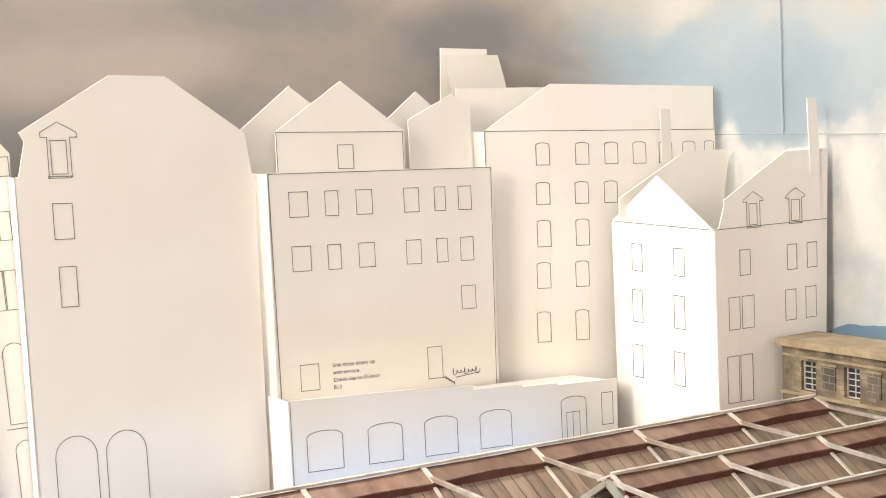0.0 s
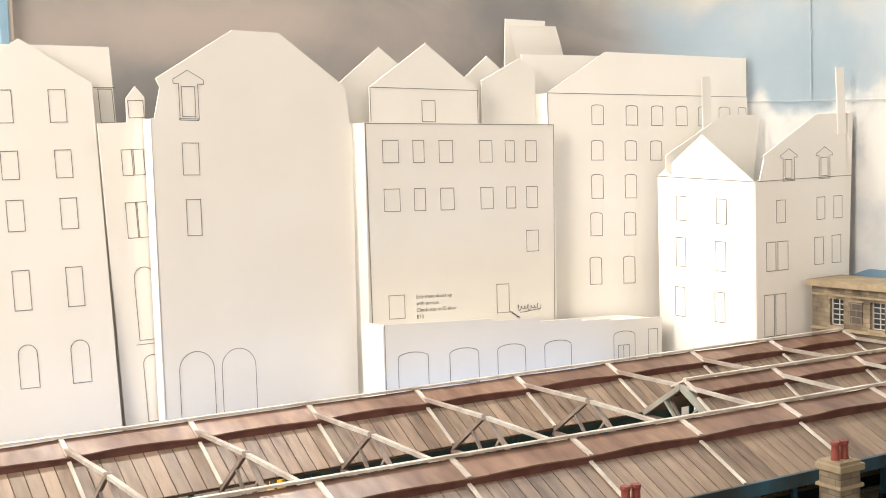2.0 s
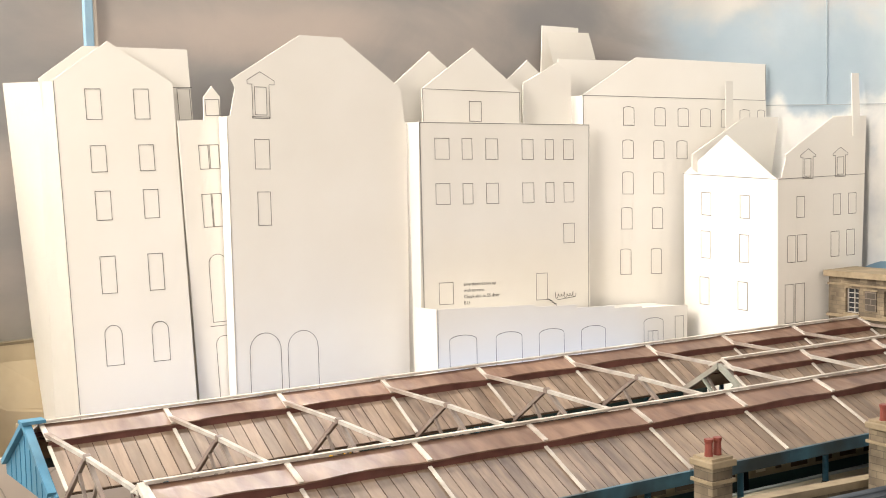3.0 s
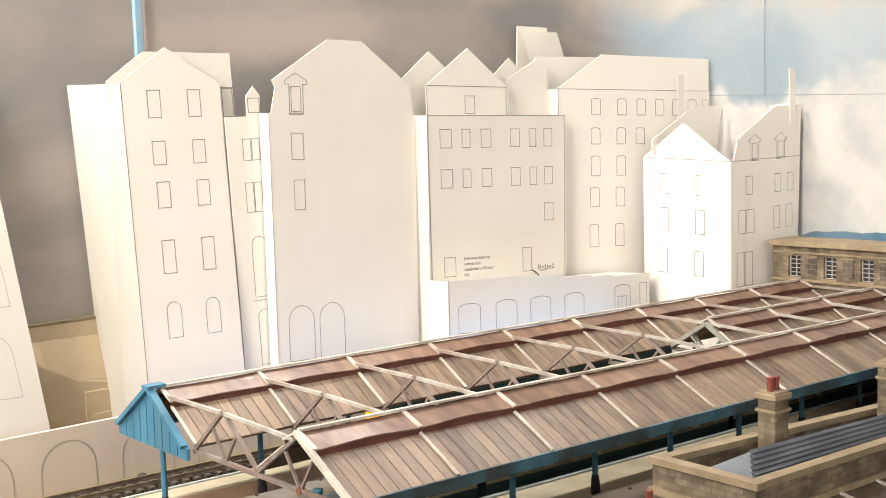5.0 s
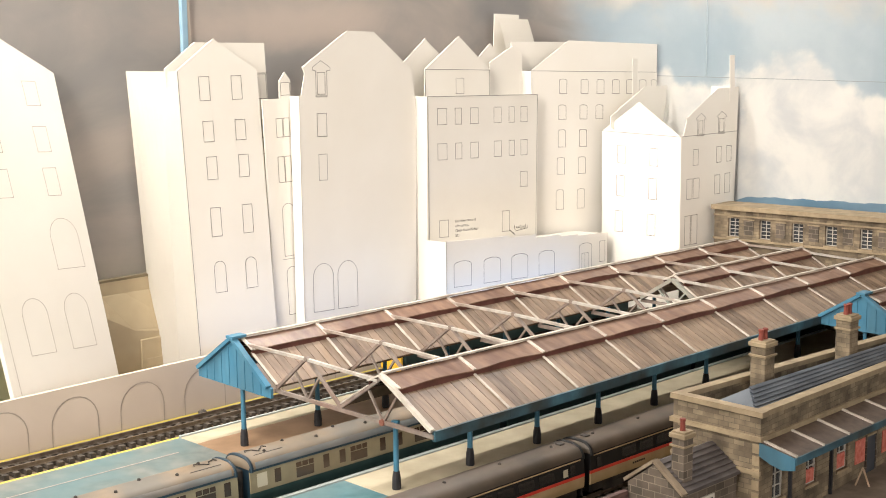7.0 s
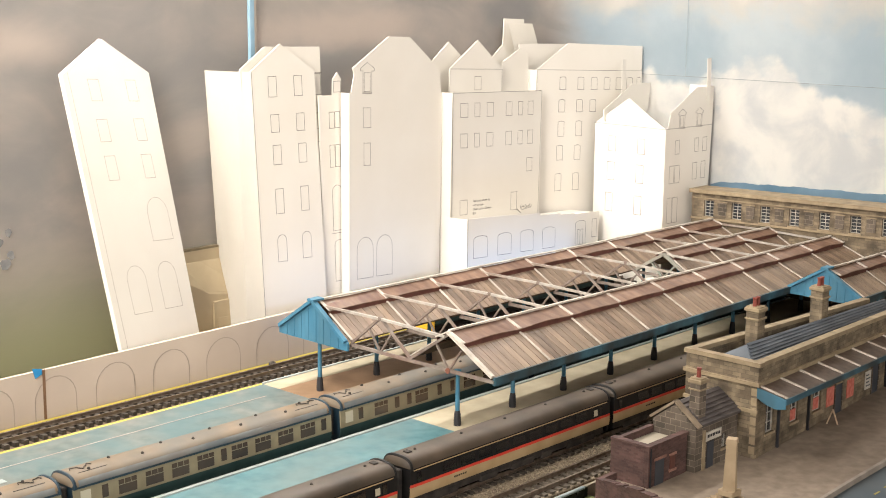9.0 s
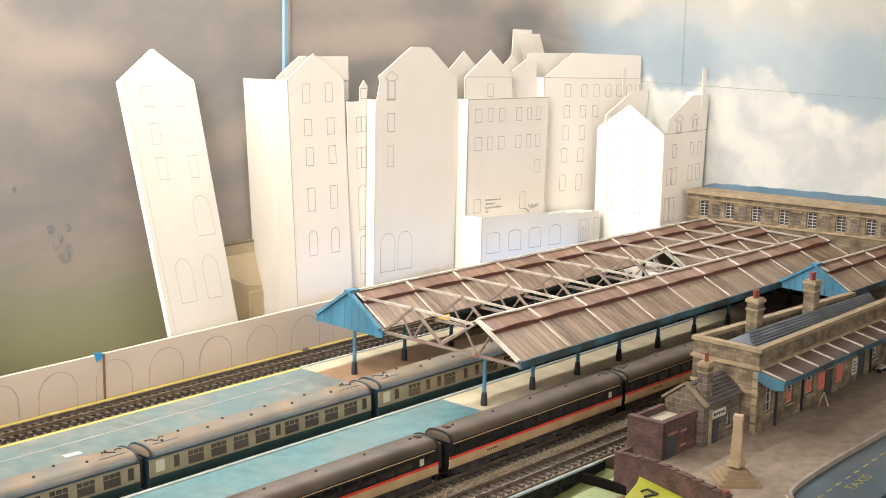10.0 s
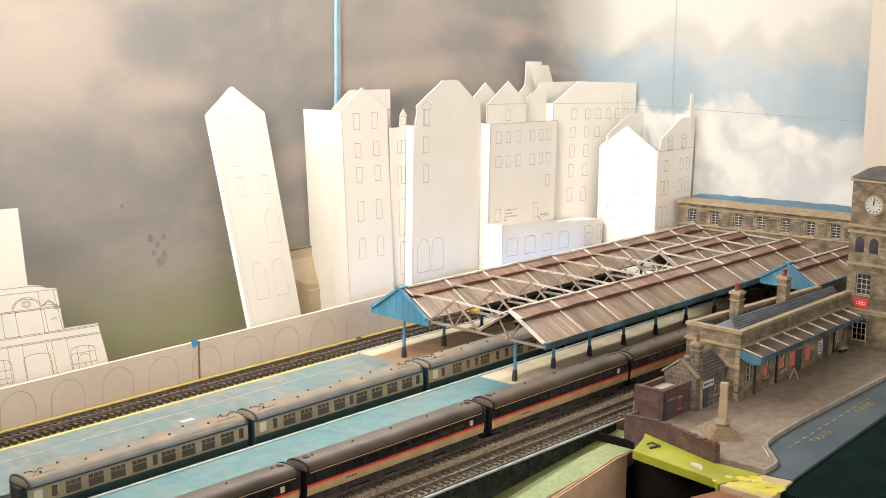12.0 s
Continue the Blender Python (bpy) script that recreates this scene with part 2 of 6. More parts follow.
def sky_paint():
    m = bpy.data.materials.new("painted_sky")
    m.use_nodes = True
    n, l = m.node_tree.nodes, m.node_tree.links
    b = n["Principled BSDF"]
    b.inputs["Roughness"].default_value = 0.75
    geo = n.new("ShaderNodeNewGeometry")
    sep = n.new("ShaderNodeSeparateXYZ")
    l.new(geo.outputs["Position"], sep.inputs[0])

    def node(op, a, b_, c=None):
        q = n.new("ShaderNodeMath")
        q.operation = op
        for i, v in enumerate((a, b_, c)):
            if v is None:
                continue
            if isinstance(v, (int, float)):
                q.inputs[i].default_value = v
            else:
                l.new(v, q.inputs[i])
        return q.outputs[0]

    def rng(v, a, c, lo=0.0, hi=1.0):
        q = n.new("ShaderNodeMapRange")
        q.interpolation_type = "SMOOTHSTEP"
        q.inputs[1].default_value, q.inputs[2].default_value, q.inputs[3].default_value, q.inputs[4].default_value = a, c, lo, hi
        l.new(v, q.inputs[0])
        return q.outputs[0]

    def mix(f, a, c):
        q = n.new("ShaderNodeMixRGB")
        l.new(f, q.inputs[0])
        for i, v in ((1, a), (2, c)):
            if isinstance(v, tuple):
                q.inputs[i].default_value = (*v, 1)
            else:
                l.new(v, q.inputs[i])
        return q.outputs[0]

    def noise_at(scale, detail, sx=1.0, sz=1.0, off=0.0, distort=0.0):
        mp = n.new("ShaderNodeMapping")
        mp.inputs["Scale"].default_value, mp.inputs["Location"].default_value = (sx, sx, sz), (off, off * 0.7, off * 1.3)
        l.new(geo.outputs["Position"], mp.inputs[0])
        q = n.new("ShaderNodeTexNoise")
        q.inputs["Scale"].default_value, q.inputs["Detail"].default_value, q.inputs["Distortion"].default_value = scale, detail, distort
        q.inputs["Roughness"].default_value = 0.55
        l.new(mp.outputs[0], q.inputs["Vector"])
        return q.outputs[0]

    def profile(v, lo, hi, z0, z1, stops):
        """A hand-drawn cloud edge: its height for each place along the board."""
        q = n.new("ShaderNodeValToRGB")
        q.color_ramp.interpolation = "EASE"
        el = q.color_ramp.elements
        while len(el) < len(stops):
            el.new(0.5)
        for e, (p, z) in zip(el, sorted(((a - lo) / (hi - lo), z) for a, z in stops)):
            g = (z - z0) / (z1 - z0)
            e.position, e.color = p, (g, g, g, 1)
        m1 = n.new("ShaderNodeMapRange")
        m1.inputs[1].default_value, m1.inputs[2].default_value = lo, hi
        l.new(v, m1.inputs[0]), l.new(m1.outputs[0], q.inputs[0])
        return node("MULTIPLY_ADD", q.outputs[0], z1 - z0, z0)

    x, y, z = (node("MULTIPLY", sep.outputs[k], 10.0) for k in range(3))

    def blob(cx, cz, rx, rz, lo=0.2, hi=1.15):
        """A soft round patch, ragged by the drift."""
        dx, dz = node("DIVIDE", node("SUBTRACT", x, cx), rx), node("DIVIDE", node("SUBTRACT", z, cz), rz)
        d = node("SQRT", node("ADD", node("MULTIPLY", dx, dx), node("MULTIPLY", dz, dz)), 0.0)
        return rng(node("ADD", d, node("MULTIPLY_ADD", noise_at(9, 7, 1, 1.3, cx, 0.7), 1.3, -0.65)), lo, hi, 1.0, 0.0)

    # grey storm sky with brushed paler drifts
    drift = noise_at(2.6, 5, 1.0, 2.0, 3.1, 0.8)
    brush = noise_at(7, 8, 1.0, 1.6, 9.4, 1.0)
    grey = mix(rng(node("MULTIPLY_ADD", brush, 0.35, node("MULTIPLY", drift, 0.65)), 0.36, 0.66), (0.36, 0.345, 0.33), (0.555, 0.49, 0.435))
    for cx, cz, rx, rz in ((-3.6, 3.7, 1.6, 0.9), (-1.7, 3.25, 0.9, 0.35), (2.6, 3.3, 1.7, 0.28), (4.9, 3.85, 1.3, 0.30)):
        grey = mix(node("MULTIPLY", blob(cx, cz, rx, rz), 0.75), grey, (0.66, 0.56, 0.485))
    for cx, cz, rx, rz in ((-2.0, 4.0, 0.9, 0.45), (4.0, 3.75, 0.9, 0.35), (5.6, 3.45, 0.8, 0.3)):
        grey = mix(node("MULTIPLY", blob(cx, cz, rx, rz), 0.7), grey, (0.32, 0.315, 0.31))
    olive = mix(rng(node("MULTIPLY_ADD", drift, 0.8, z), 0.5, 1.9), (0.40, 0.405, 0.245), grey)
    # blue towards the end of the line
    blue = mix(rng(noise_at(5, 6, 1, 1, 7.0, 0.5), 0.35, 0.7), (0.43, 0.53, 0.595), (0.60, 0.67, 0.705))
    sky = mix(rng(node("ADD", node("MULTIPLY_ADD", brush, 1.3, -0.65), node("MULTIPLY_ADD", y, -0.9, x)), 2.6, 3.8), olive, blue)
    # cream cloud over the join, ragged white cloud above, cumulus bank below
    puff, fine_puff = noise_at(13, 10, 1, 1.1, 12.3, 0.35), noise_at(30, 6, 1, 1, 4.4, 0.2)
    rag = node("MULTIPLY_ADD", fine_puff, 0.22, node("MULTIPLY_ADD", puff, 0.75, -0.485))
    cream = node("MULTIPLY", rng(node("ADD", z, node("MULTIPLY", rag, 1.6)), 3.15, 3.75), rng(node("ADD", x, rag), 5.7, 6.5))
    sky = mix(node("MULTIPLY", cream, 0.75), sky, (0.70, 0.655, 0.58))
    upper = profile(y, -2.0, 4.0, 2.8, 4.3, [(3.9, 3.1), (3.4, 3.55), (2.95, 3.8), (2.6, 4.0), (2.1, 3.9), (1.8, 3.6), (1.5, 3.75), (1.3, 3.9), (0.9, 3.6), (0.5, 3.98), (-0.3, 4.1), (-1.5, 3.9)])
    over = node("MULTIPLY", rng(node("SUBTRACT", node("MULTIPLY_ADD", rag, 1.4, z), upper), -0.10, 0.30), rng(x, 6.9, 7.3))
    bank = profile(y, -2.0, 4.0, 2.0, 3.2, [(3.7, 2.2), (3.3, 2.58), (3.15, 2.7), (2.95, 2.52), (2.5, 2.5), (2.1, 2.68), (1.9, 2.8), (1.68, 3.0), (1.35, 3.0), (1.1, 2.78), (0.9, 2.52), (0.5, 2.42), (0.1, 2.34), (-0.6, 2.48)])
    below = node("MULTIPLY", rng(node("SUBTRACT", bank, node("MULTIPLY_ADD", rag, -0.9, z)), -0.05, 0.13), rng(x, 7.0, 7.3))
    hole = node("MULTIPLY", rng(noise_at(9, 7, 1, 1.2, 31.0, 0.4), 0.60, 0.72), 0.55)
    body = mix(rng(puff, 0.36, 0.62), (0.70, 0.715, 0.715), (0.90, 0.885, 0.84))
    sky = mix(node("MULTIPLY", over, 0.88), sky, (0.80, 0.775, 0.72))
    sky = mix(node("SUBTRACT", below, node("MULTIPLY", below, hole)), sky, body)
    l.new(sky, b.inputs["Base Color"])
    return m


SKY = sky_paint()
bm = bmesh.new()
rows = []
for x, y in BACK:
    rows.append([bm.verts.new(V(x, y, -1.0 + 0.5 * k)) for k in range(18)])
for a, c in zip(rows, rows[1:]):
    for k in range(17):
        bm.faces.new((a[k], c[k], c[k + 1], a[k + 1]))
bmesh.ops.solidify(bm, geom=bm.faces[:], thickness=0.01)
solid("backdrop", bm, SKY, "hand-painted cloudy sky back scene board", "back scene", kind="structure", smooth=True)

PALE_BLUE = mat("pale_blue_batten", (0.17, 0.29, 0.38), (0.23, 0.35, 0.44), 40, 0.6, 0.1)
bm = B(1.09, 4.125, -0.2, 1.165, 4.172, 7.5, 0.01)
solid("strip_edging", B(1.167, 4.14, -0.2, 1.195, 4.172, 7.5), mat("pale_wood_edge", (0.36, 0.31, 0.25), (0.46, 0.40, 0.33), 50, 0.7, 0.1, stretch=(1, 1, 0.1)), "narrow bare wood edge beside the pale blue strip", "trim", kind="structure")
solid("cover_strip", bm, PALE_BLUE, "narrow pale blue upright strip over a back scene joint", "trim", kind="structure")

# platforms
def platform(name, y0, y1, spans, label):
    t = thing(name, (0, (y0 + y1) / 2, -0.2), label, "platform", kind="structure")
    for pname, x0, x1, ya, yb, material in spans:
        part(pname, B(x0, ya, -0.19, x1, yb, 0.0, 0.004), material, t)
    return t


platform("platform_far", 1.15, 2.28, [("blue_section", -9.2, -0.36, 1.15, 2.26, PLATFORM_GREYBLUE), ("brown_surface", -0.36, 6.7, 1.25, 2.02, PLATFORM_BROWN),
         ("pale_margin", -0.36, 6.7, 2.022, 2.26, PLATFORM_TAN), ("near_margin", -0.36, 6.7, 1.15, 1.248, PLATFORM_TAN)], "far island platform, blue-primed end and brown paved part")
platform("platform_near", -0.58, 0.5, [("blue_section", -9.2, -0.12, -0.58, 0.46, PLATFORM_BLUE), ("paved_section", -0.12, 6.7, -0.58, 0.46, PLATFORM_TAN)],
         "near island platform, blue-primed end and tan paved part")
for nm, x0, ya, yb in (("platform_edge_far", -0.36, 2.262, 2.285), ("platform_edge_near", -9.2, 0.462, 0.5)):
    solid(nm, B(x0, ya, -0.19, 6.7, yb, 0.012, 0.003), EDGE, "white-painted stone edge along the platform", "platform edge", kind="structure")
solid("platform_line", B(-9.2, 1.927, -0.001, -0.6, 1.938, 0.003), mat("faded_line", (0.30, 0.25, 0.22), (0.46, 0.40, 0.36), 60, 0.7, 0), "thin cream line painted along the blue platform", "painted line", kind="structure")
solid("paint_patch", B(-3.72, 1.62, -0.001, -3.55, 1.70, 0.004), EDGE, "small white paper scrap lying on the blue platform", "paper scrap")

# retaining wall with drawn arches
wall = Sheet(-9.5, 3.1, 3.6, 3.1, tilt=0.0, thick=0.04)
aw = thing("arched_wall", (-3, 3.1, -0.2), "long low grey-card retaining wall with pencilled arches", "retaining wall", kind="structure")
part("wall_sheet", wall.card([(0, -0.2), (13.1, -0.2), (13.1, 0.41), (7.2, 0.362), (0, 0.33)]), PAPER_GREY, aw)
for k in range(20):
    u = 5.80 + 0.66 * (k - 8)
    if k == 7:
        u -= 0.02
    part("drawn_arch", wall.line([(u, -0.11)] + [(u + 0.22 - 0.22 * math.cos(math.pi * q / 12), 0.06 + 0.22 * math.sin(math.pi * q / 12)) for q in range(13)] + [(u + 0.44, -0.11)], 0.010), INK_FAINT, aw)
part("joint_strip", wall.line([(7.22, -0.14), (7.22, 0.355)], 0.03, out=0.006), mat("brown_tape", (0.16, 0.09, 0.05), (0.24, 0.14, 0.08), 60), aw)
part("blue_tab", extrude(bmesh.new(), [(7.13, 0.30), (7.20, 0.33), (7.20, 0.38), (7.10, 0.40)], lambda u, z: wall.p(u, z, 0.012), lambda u, z: wall.p(u, z, 0.004)), mat("bright_blue_card", (0.02, 0.24, 0.55), (0.04, 0.30, 0.62), 40, 0.5, 0), aw, "scrap of bright blue card")
solid("yellow_strip", B(-9.4, 3.045, -0.2, 6.0, 3.085, -0.105, 0.005), YELLOW, "yellow painted edge of the track bed by the wall", "painted edge", kind="structure")
solid("yellow_strip_near", B(-9.4, 2.305, -0.2, 0.2, 2.35, -0.02, 0.005), YELLOW, "yellow painted edge of the track bed by the platform", "painted edge", kind="structure")
solid("track_bed", B(-9.4, 2.371, -0.2, 6.0, 2.979, -0.085, 0.004), mat("cork_bed", (0.10, 0.075, 0.05), (0.19, 0.14, 0.095), 120, 0.9, 0.3), "dark cork track bed beside the wall", "track bed", kind="structure")
solid("track_bump", turned(bmesh.new(), (0.33, 2.93, -0.105), [(0.04, 0.0), (0.04, 0.05), (0.02, 0.065)], 8), SLEEPER, "small dark peg standing beside the far track", "peg")

# ---- tracks ----
def track(name, y, x0, x1, label, bed=False, zb=-0.195, wood=SLEEPER):
    t = thing(name, ((x0 + x1) / 2, y, zb), label, "railway track", kind="structure")
    if bed:
        part("ballast_bed", B(x0, y - bed, -0.21, x1, y + 0.24, -0.175, 0.01), BALLAST, t)
    bm = bmesh.new()
    for k in range(int((x1 - x0) / 0.095)):
        x = x0 + 0.095 * k
        box(bm, x, y - 0.15 + random.uniform(-0.004, 0.004), zb, x + 0.045, y + 0.15, zb + 0.04)
    tagged(part("sleepers", bm, wood, t), kind="stuff")
    for s in (-1, 1):
        bm = bmesh.new()
        yy = y + s * 0.078
        box(bm, x0, yy - 0.014, zb + 0.04, x1, yy + 0.014, zb + 0.046)
        box(bm, x0, yy - 0.004, zb + 0.046, x1, yy + 0.004, zb + 0.065)
        box(bm, x0, yy - 0.0065, zb + 0.065, x1, yy + 0.0065, zb + 0.075)
        part("rail", bm, RAIL, t)
    return t


track("track_back", 2.68, -9.4, 6.5, "far single track with dark sleepers beside the arched wall", zb=-0.085)
track("track_island", 0.75, -9.4, 6.5, "track between the two island platforms")
track("track_intercity", -0.765, -9.4, 6.5, "ballasted track beside the near platform", 0.26)
track("track_front", -1.23, -9.4, 3.5, "ballasted empty front track", 0.16, wood=SLEEPER_DUSTY)


def loose_stones(name, x0, x1, y0, y1, z, count, label):
    """Ballast stones, tiny four-sided chips too many to count."""
    vs, fs = [], []
    for _ in range(count):
        x, y, r, a = random.uniform(x0, x1), random.uniform(y0, y1), random.uniform(0.006, 0.013), random.uniform(0, 6.28)
        n = len(vs)
        vs += [V(x + r * math.cos(a + q * 1.571), y + r * math.sin(a + q * 1.571), z - 0.004) for q in range(4)] + [V(x, y, z + r * random.uniform(0.6, 1.1))]
        fs += [(n, n + 1, n + 4), (n + 1, n + 2, n + 4), (n + 2, n + 3, n + 4), (n + 3, n, n + 4)]
    me = bpy.data.meshes.new(name)
    me.from_pydata(vs, [], fs)
    me.materials.append(STONES)
    return tagged(new(name, me), label, "ballast", kind="stuff")


STONES = mat("ballast_stone", (0.15, 0.12, 0.082), (0.38, 0.315, 0.228), 300, 0.9, 0.3, detail=2)
loose_stones("ballast_stones", -6.6, 3.5, -1.085, -0.945, -0.176, 9000, "tan ballast stones heaped between the two tracks")
loose_stones("ballast_chips", -6.6, 3.5, -1.385, -1.085, -0.178, 6000, "scattered tan ballast chips between the sleepers")
loose_stones("ballast_grit", -6.6, 3.5, -0.96, -0.62, -0.178, 4000, "dark dusty grit beside the coach wheels")

# ---- card houses ----
def row_of(kind, us, w, z0, z1):
    return [(kind, u, z0, u + (w[i] if isinstance(w, (list, tuple)) else w), z1) for i, u in enumerate(us)]


six, wide = (0.15, 0.42, 0.66, 1.04, 1.29, 1.49), (0.14, 0.10, 0.125, 0.12, 0.09, 0.11)
s4 = Sheet(3.54, 3.34, 5.32, 3.41, 0.045)
h4 = paper_house("card_house", s4, [(-0.04, -0.2), (1.76, -0.2), (1.79, 2.56), (0.0, 2.56)], "plain white card house front with a printed note",
                 row_of("plain", six, wide, 2.255, 2.425) + row_of("plain", six, wide, 1.885, 2.055) + [("plain", 1.48, 1.53, 1.6, 1.70), ("door", 0.16, 1.06, 0.30, 1.24), ("door", 1.17, 1.045, 1.29, 1.275)],
                 [[(0.008, 0.3), (0.008, 2.55), (1.78, 2.555)], [(1.745, 0.85), (1.78, 2.55)]], [(0.0, -0.2, 2.55, 0.5, 1)])
STAIR = [(1.295, 1.045)] + [(1.295 + 0.022 * ((k + 1) // 2), 1.045 - 0.014 * (k // 2)) for k in range(1, 9)]
part("drawn_stair", s4.line(STAIR, 0.007), INK_BLACK, h4)
sq = [(1.37 + 0.0032 * k + 0.010 * math.cos(k * 0.62), 1.075 + (0.009 + 0.016 * (k % 31 < 9)) * math.sin(k * 0.62 + 0.4 * math.sin(k * 0.23))) for k in range(74)]
part("pencil_scrawl", s4.line(sq, 0.0042), INK_BLACK, h4)
part("scrawl_underline", s4.line([(1.40, 1.035), (1.60, 1.055)], 0.0045), INK_BLACK, h4)


def lettering(name, text, size, place, material, parent):
    """Text as a flat mesh; place maps (u, v) of the letters into the world."""
    cu = bpy.data.curves.new(name, "FONT")
    cu.body, cu.size = text, size
    tx = new(name, cu)
    bpy.context.view_layer.update()
    me = bpy.data.meshes.new_from_object(tx.evaluated_get(bpy.context.evaluated_depsgraph_get()))
    bpy.data.objects.remove(tx)
    for v in me.vertices:
        v.co = place(v.co.x, v.co.y) - HOME[parent.name]
    me.materials.clear()
    me.materials.append(material)
    ob = new(name, me)
    ob.parent = parent
    return ob


for k, line in enumerate(("Line these doors up", "with terrace.", "Check size to SS door", "B13")):
    lettering("printed_note", line, 0.041, lambda a, b: s4.p(0.405 + a, 1.205 - 0.052 * k + b, 0.004), INK_BLACK, h4)

s3 = Sheet(1.9, 3.40, 3.5, 3.48, 0.05)
paper_house("card_house", s3, [(-0.01, -0.2), (1.57, -0.2), (1.61, 2.61), (1.59, 2.64), (1.565, 2.86), (1.57, 2.88), (1.54, 2.92), (1.02, 3.28), (0.65, 3.28), (0.05, 2.92), (0.08, 2.86), (0.03, 2.65), (0.0, 2.64)],
            "tall cream card warehouse front with one window column",
            [("plain", 0.225, 2.25, 0.35, 2.475), ("plain", 0.235, 1.82, 0.345, 2.075), ("arched", 0.12, 0.51, 0.39, 0.99), ("arched", 0.45, 0.51, 0.72, 0.99), ("plain", 0.24, 2.66, 0.34, 2.87), ("plain", 0.215, 2.635, 0.36, 2.64 + 0.005)],
            [[(0.22, 2.64), (0.22, 2.89), (0.18, 2.89), (0.18, 2.92), (0.29, 2.985), (0.41, 2.92), (0.41, 2.89), (0.365, 2.89), (0.365, 2.64)]], [(0.0, -0.2, 2.64, 0.13, 1)])

sg1 = Sheet(3.6, 3.54, 5.0, 3.54, 0.05)
paper_house("card_house", sg1, [(0.1, -0.2), (1.07, -0.2), (1.09, 2.83), (0.61, 3.18), (0.1, 2.825)], "white card gable end standing behind the plain front",
            [("plain", 0.56, 2.57, 0.68, 2.735)], [[(0.1, 2.825), (1.08, 2.825)], [(0.105, 2.4), (0.105, 2.825)], [(1.075, 2.4), (1.075, 2.825)]])
sg0 = Sheet(3.4, 3.75, 5.0, 3.75, 0.0)
paper_house("card_house", sg0, [(0.11, -0.2), (0.95, -0.2), (0.93, 2.80), (0.51, 3.13), (0.11, 2.83)], "white card gable end at the back of the group", [], [], [(0.11, -0.2, 2.83, 0.3, 1)])
paper_house("card_house", sg0, [(1.22, -0.2), (1.8, -0.2), (1.78, 2.83), (1.51, 3.05), (1.24, 2.84)], "small white card gable end at the back", [], [], [])
sg4 = Sheet(4.5, 3.62, 6.0, 3.62, 0.0)
paper_house("card_house", sg4, [(0.26, -0.2), (0.8, -0.2), (0.79, 2.93), (0.64, 3.02), (0.27, 2.85)], "narrow white card gable with a clipped roof", [], [], [])
sg5 = Sheet(5.2, 3.75, 7.0, 3.6, 0.03)
paper_house("card_house", sg5, [(0.05, -0.2), (1.2, -0.2), (1.2, 3.06), (0.05, 3.06)], "plain white card block behind the mill", [], [], [])
blk = Sheet(5.12, 4.06, 6.12, 4.06, 0.05)
bt = paper_house("card_block", blk, [(0.14, 2.4), (0.56, 2.4), (0.60, 3.38), (0.19, 3.38)], "loose white card sheet propped up behind the roofs", [], [], [])
bt["category"] = "card sheet"
bm = bmesh.new()
curl = Sheet(5.0, 3.86, 6.0, 3.86, 0.03)
prev = None
for k in range(9):
    z = 2.6 + 0.09 * k
    o = 0.06 - 0.16 * (k / 8) ** 1.6
    a, c = bm.verts.new(curl.p(0.30 - 0.003 * k, z, o)), bm.verts.new(curl.p(0.80 - 0.007 * k, z, o + 0.02))
    if prev:
        bm.faces.new((prev[0], prev[1], c, a))
    prev = (a, c)
bmesh.ops.solidify(bm, geom=bm.faces[:], thickness=0.0015)
part("curled_sheet", bm, PAPER, bt)

s6 = Sheet(5.34, 3.52, 7.26, 3.22, 0.046)
w6 = row_of("segmental", (0.41, 0.735, 0.98, 1.22, 1.445, 1.65), 0.11, 2.48, 2.645) + [("segmental", 1.845, 2.48, 1.925, 2.645)] + row_of("segmental", (0.40, 0.72, 0.965), 0.11, 2.185, 2.35)
for u, z0, z1 in ((0.395, 1.865, 2.065), (0.38, 1.55, 1.745), (0.365, 1.14, 1.37)):
    w6 += row_of("segmental", (u, u + 0.32), 0.11, z0, z1)
paper_house("card_house", s6, [(0.03, -0.2), (1.95, -0.2), (1.94, 3.07), (0.55, 3.085), (0.0, 2.735)], "large white card mill front with rows of drawn arched windows",
            w6, [[(0.0, 2.735), (1.93, 2.735)], [(0.005, 2.3), (0.005, 2.735)], [(1.933, 2.735), (1.937, 3.06)]], [(0.0, -0.2, 2.73, 0.3, 1)])

s7 = Sheet(6.26, 3.24, 6.39, 2.22, 0.02)
w7 = []
for z0, z1, u in ((1.655, 1.855, 0.21), (1.27, 1.51, 0.20), (0.85, 1.095, 0.185)):
    w7 += row_of("plain", (u, u + 0.43), 0.105, z0, z1)
h7 = paper_house("card_house", s7, [(0.0, -0.2), (1.03, -0.2), (1.03, 2.01), (0.49, 2.37), (0.0, 2.01)], "bright white card house, gable end lit by the lamp", w7, [[(0.0, 2.01), (1.03, 2.01)]], ink=INK_BLACK)
s8 = Sheet(6.395, 2.21, 7.5, 2.15, 0.0)
w8 = [("plain", 0.21, 1.65, 0.30, 1.83), ("plain", 0.63, 1.65, 0.715, 1.83), ("plain", 0.81, 1.65, 0.90, 1.83), ("plain", 0.105, 1.27, 0.20, 1.50), ("plain", 0.22, 1.27, 0.325, 1.5),
      ("plain", 0.605, 1.285, 0.70, 1.505), ("plain", 0.79, 1.285, 0.885, 1.51), ("plain", 0.08, 0.745, 0.18, 1.08), ("plain", 0.195, 0.745, 0.30, 1.08), ("plain", 0.30, 2.0, 0.37, 2.15), ("plain", 0.675, 2.0, 0.75, 2.15)]
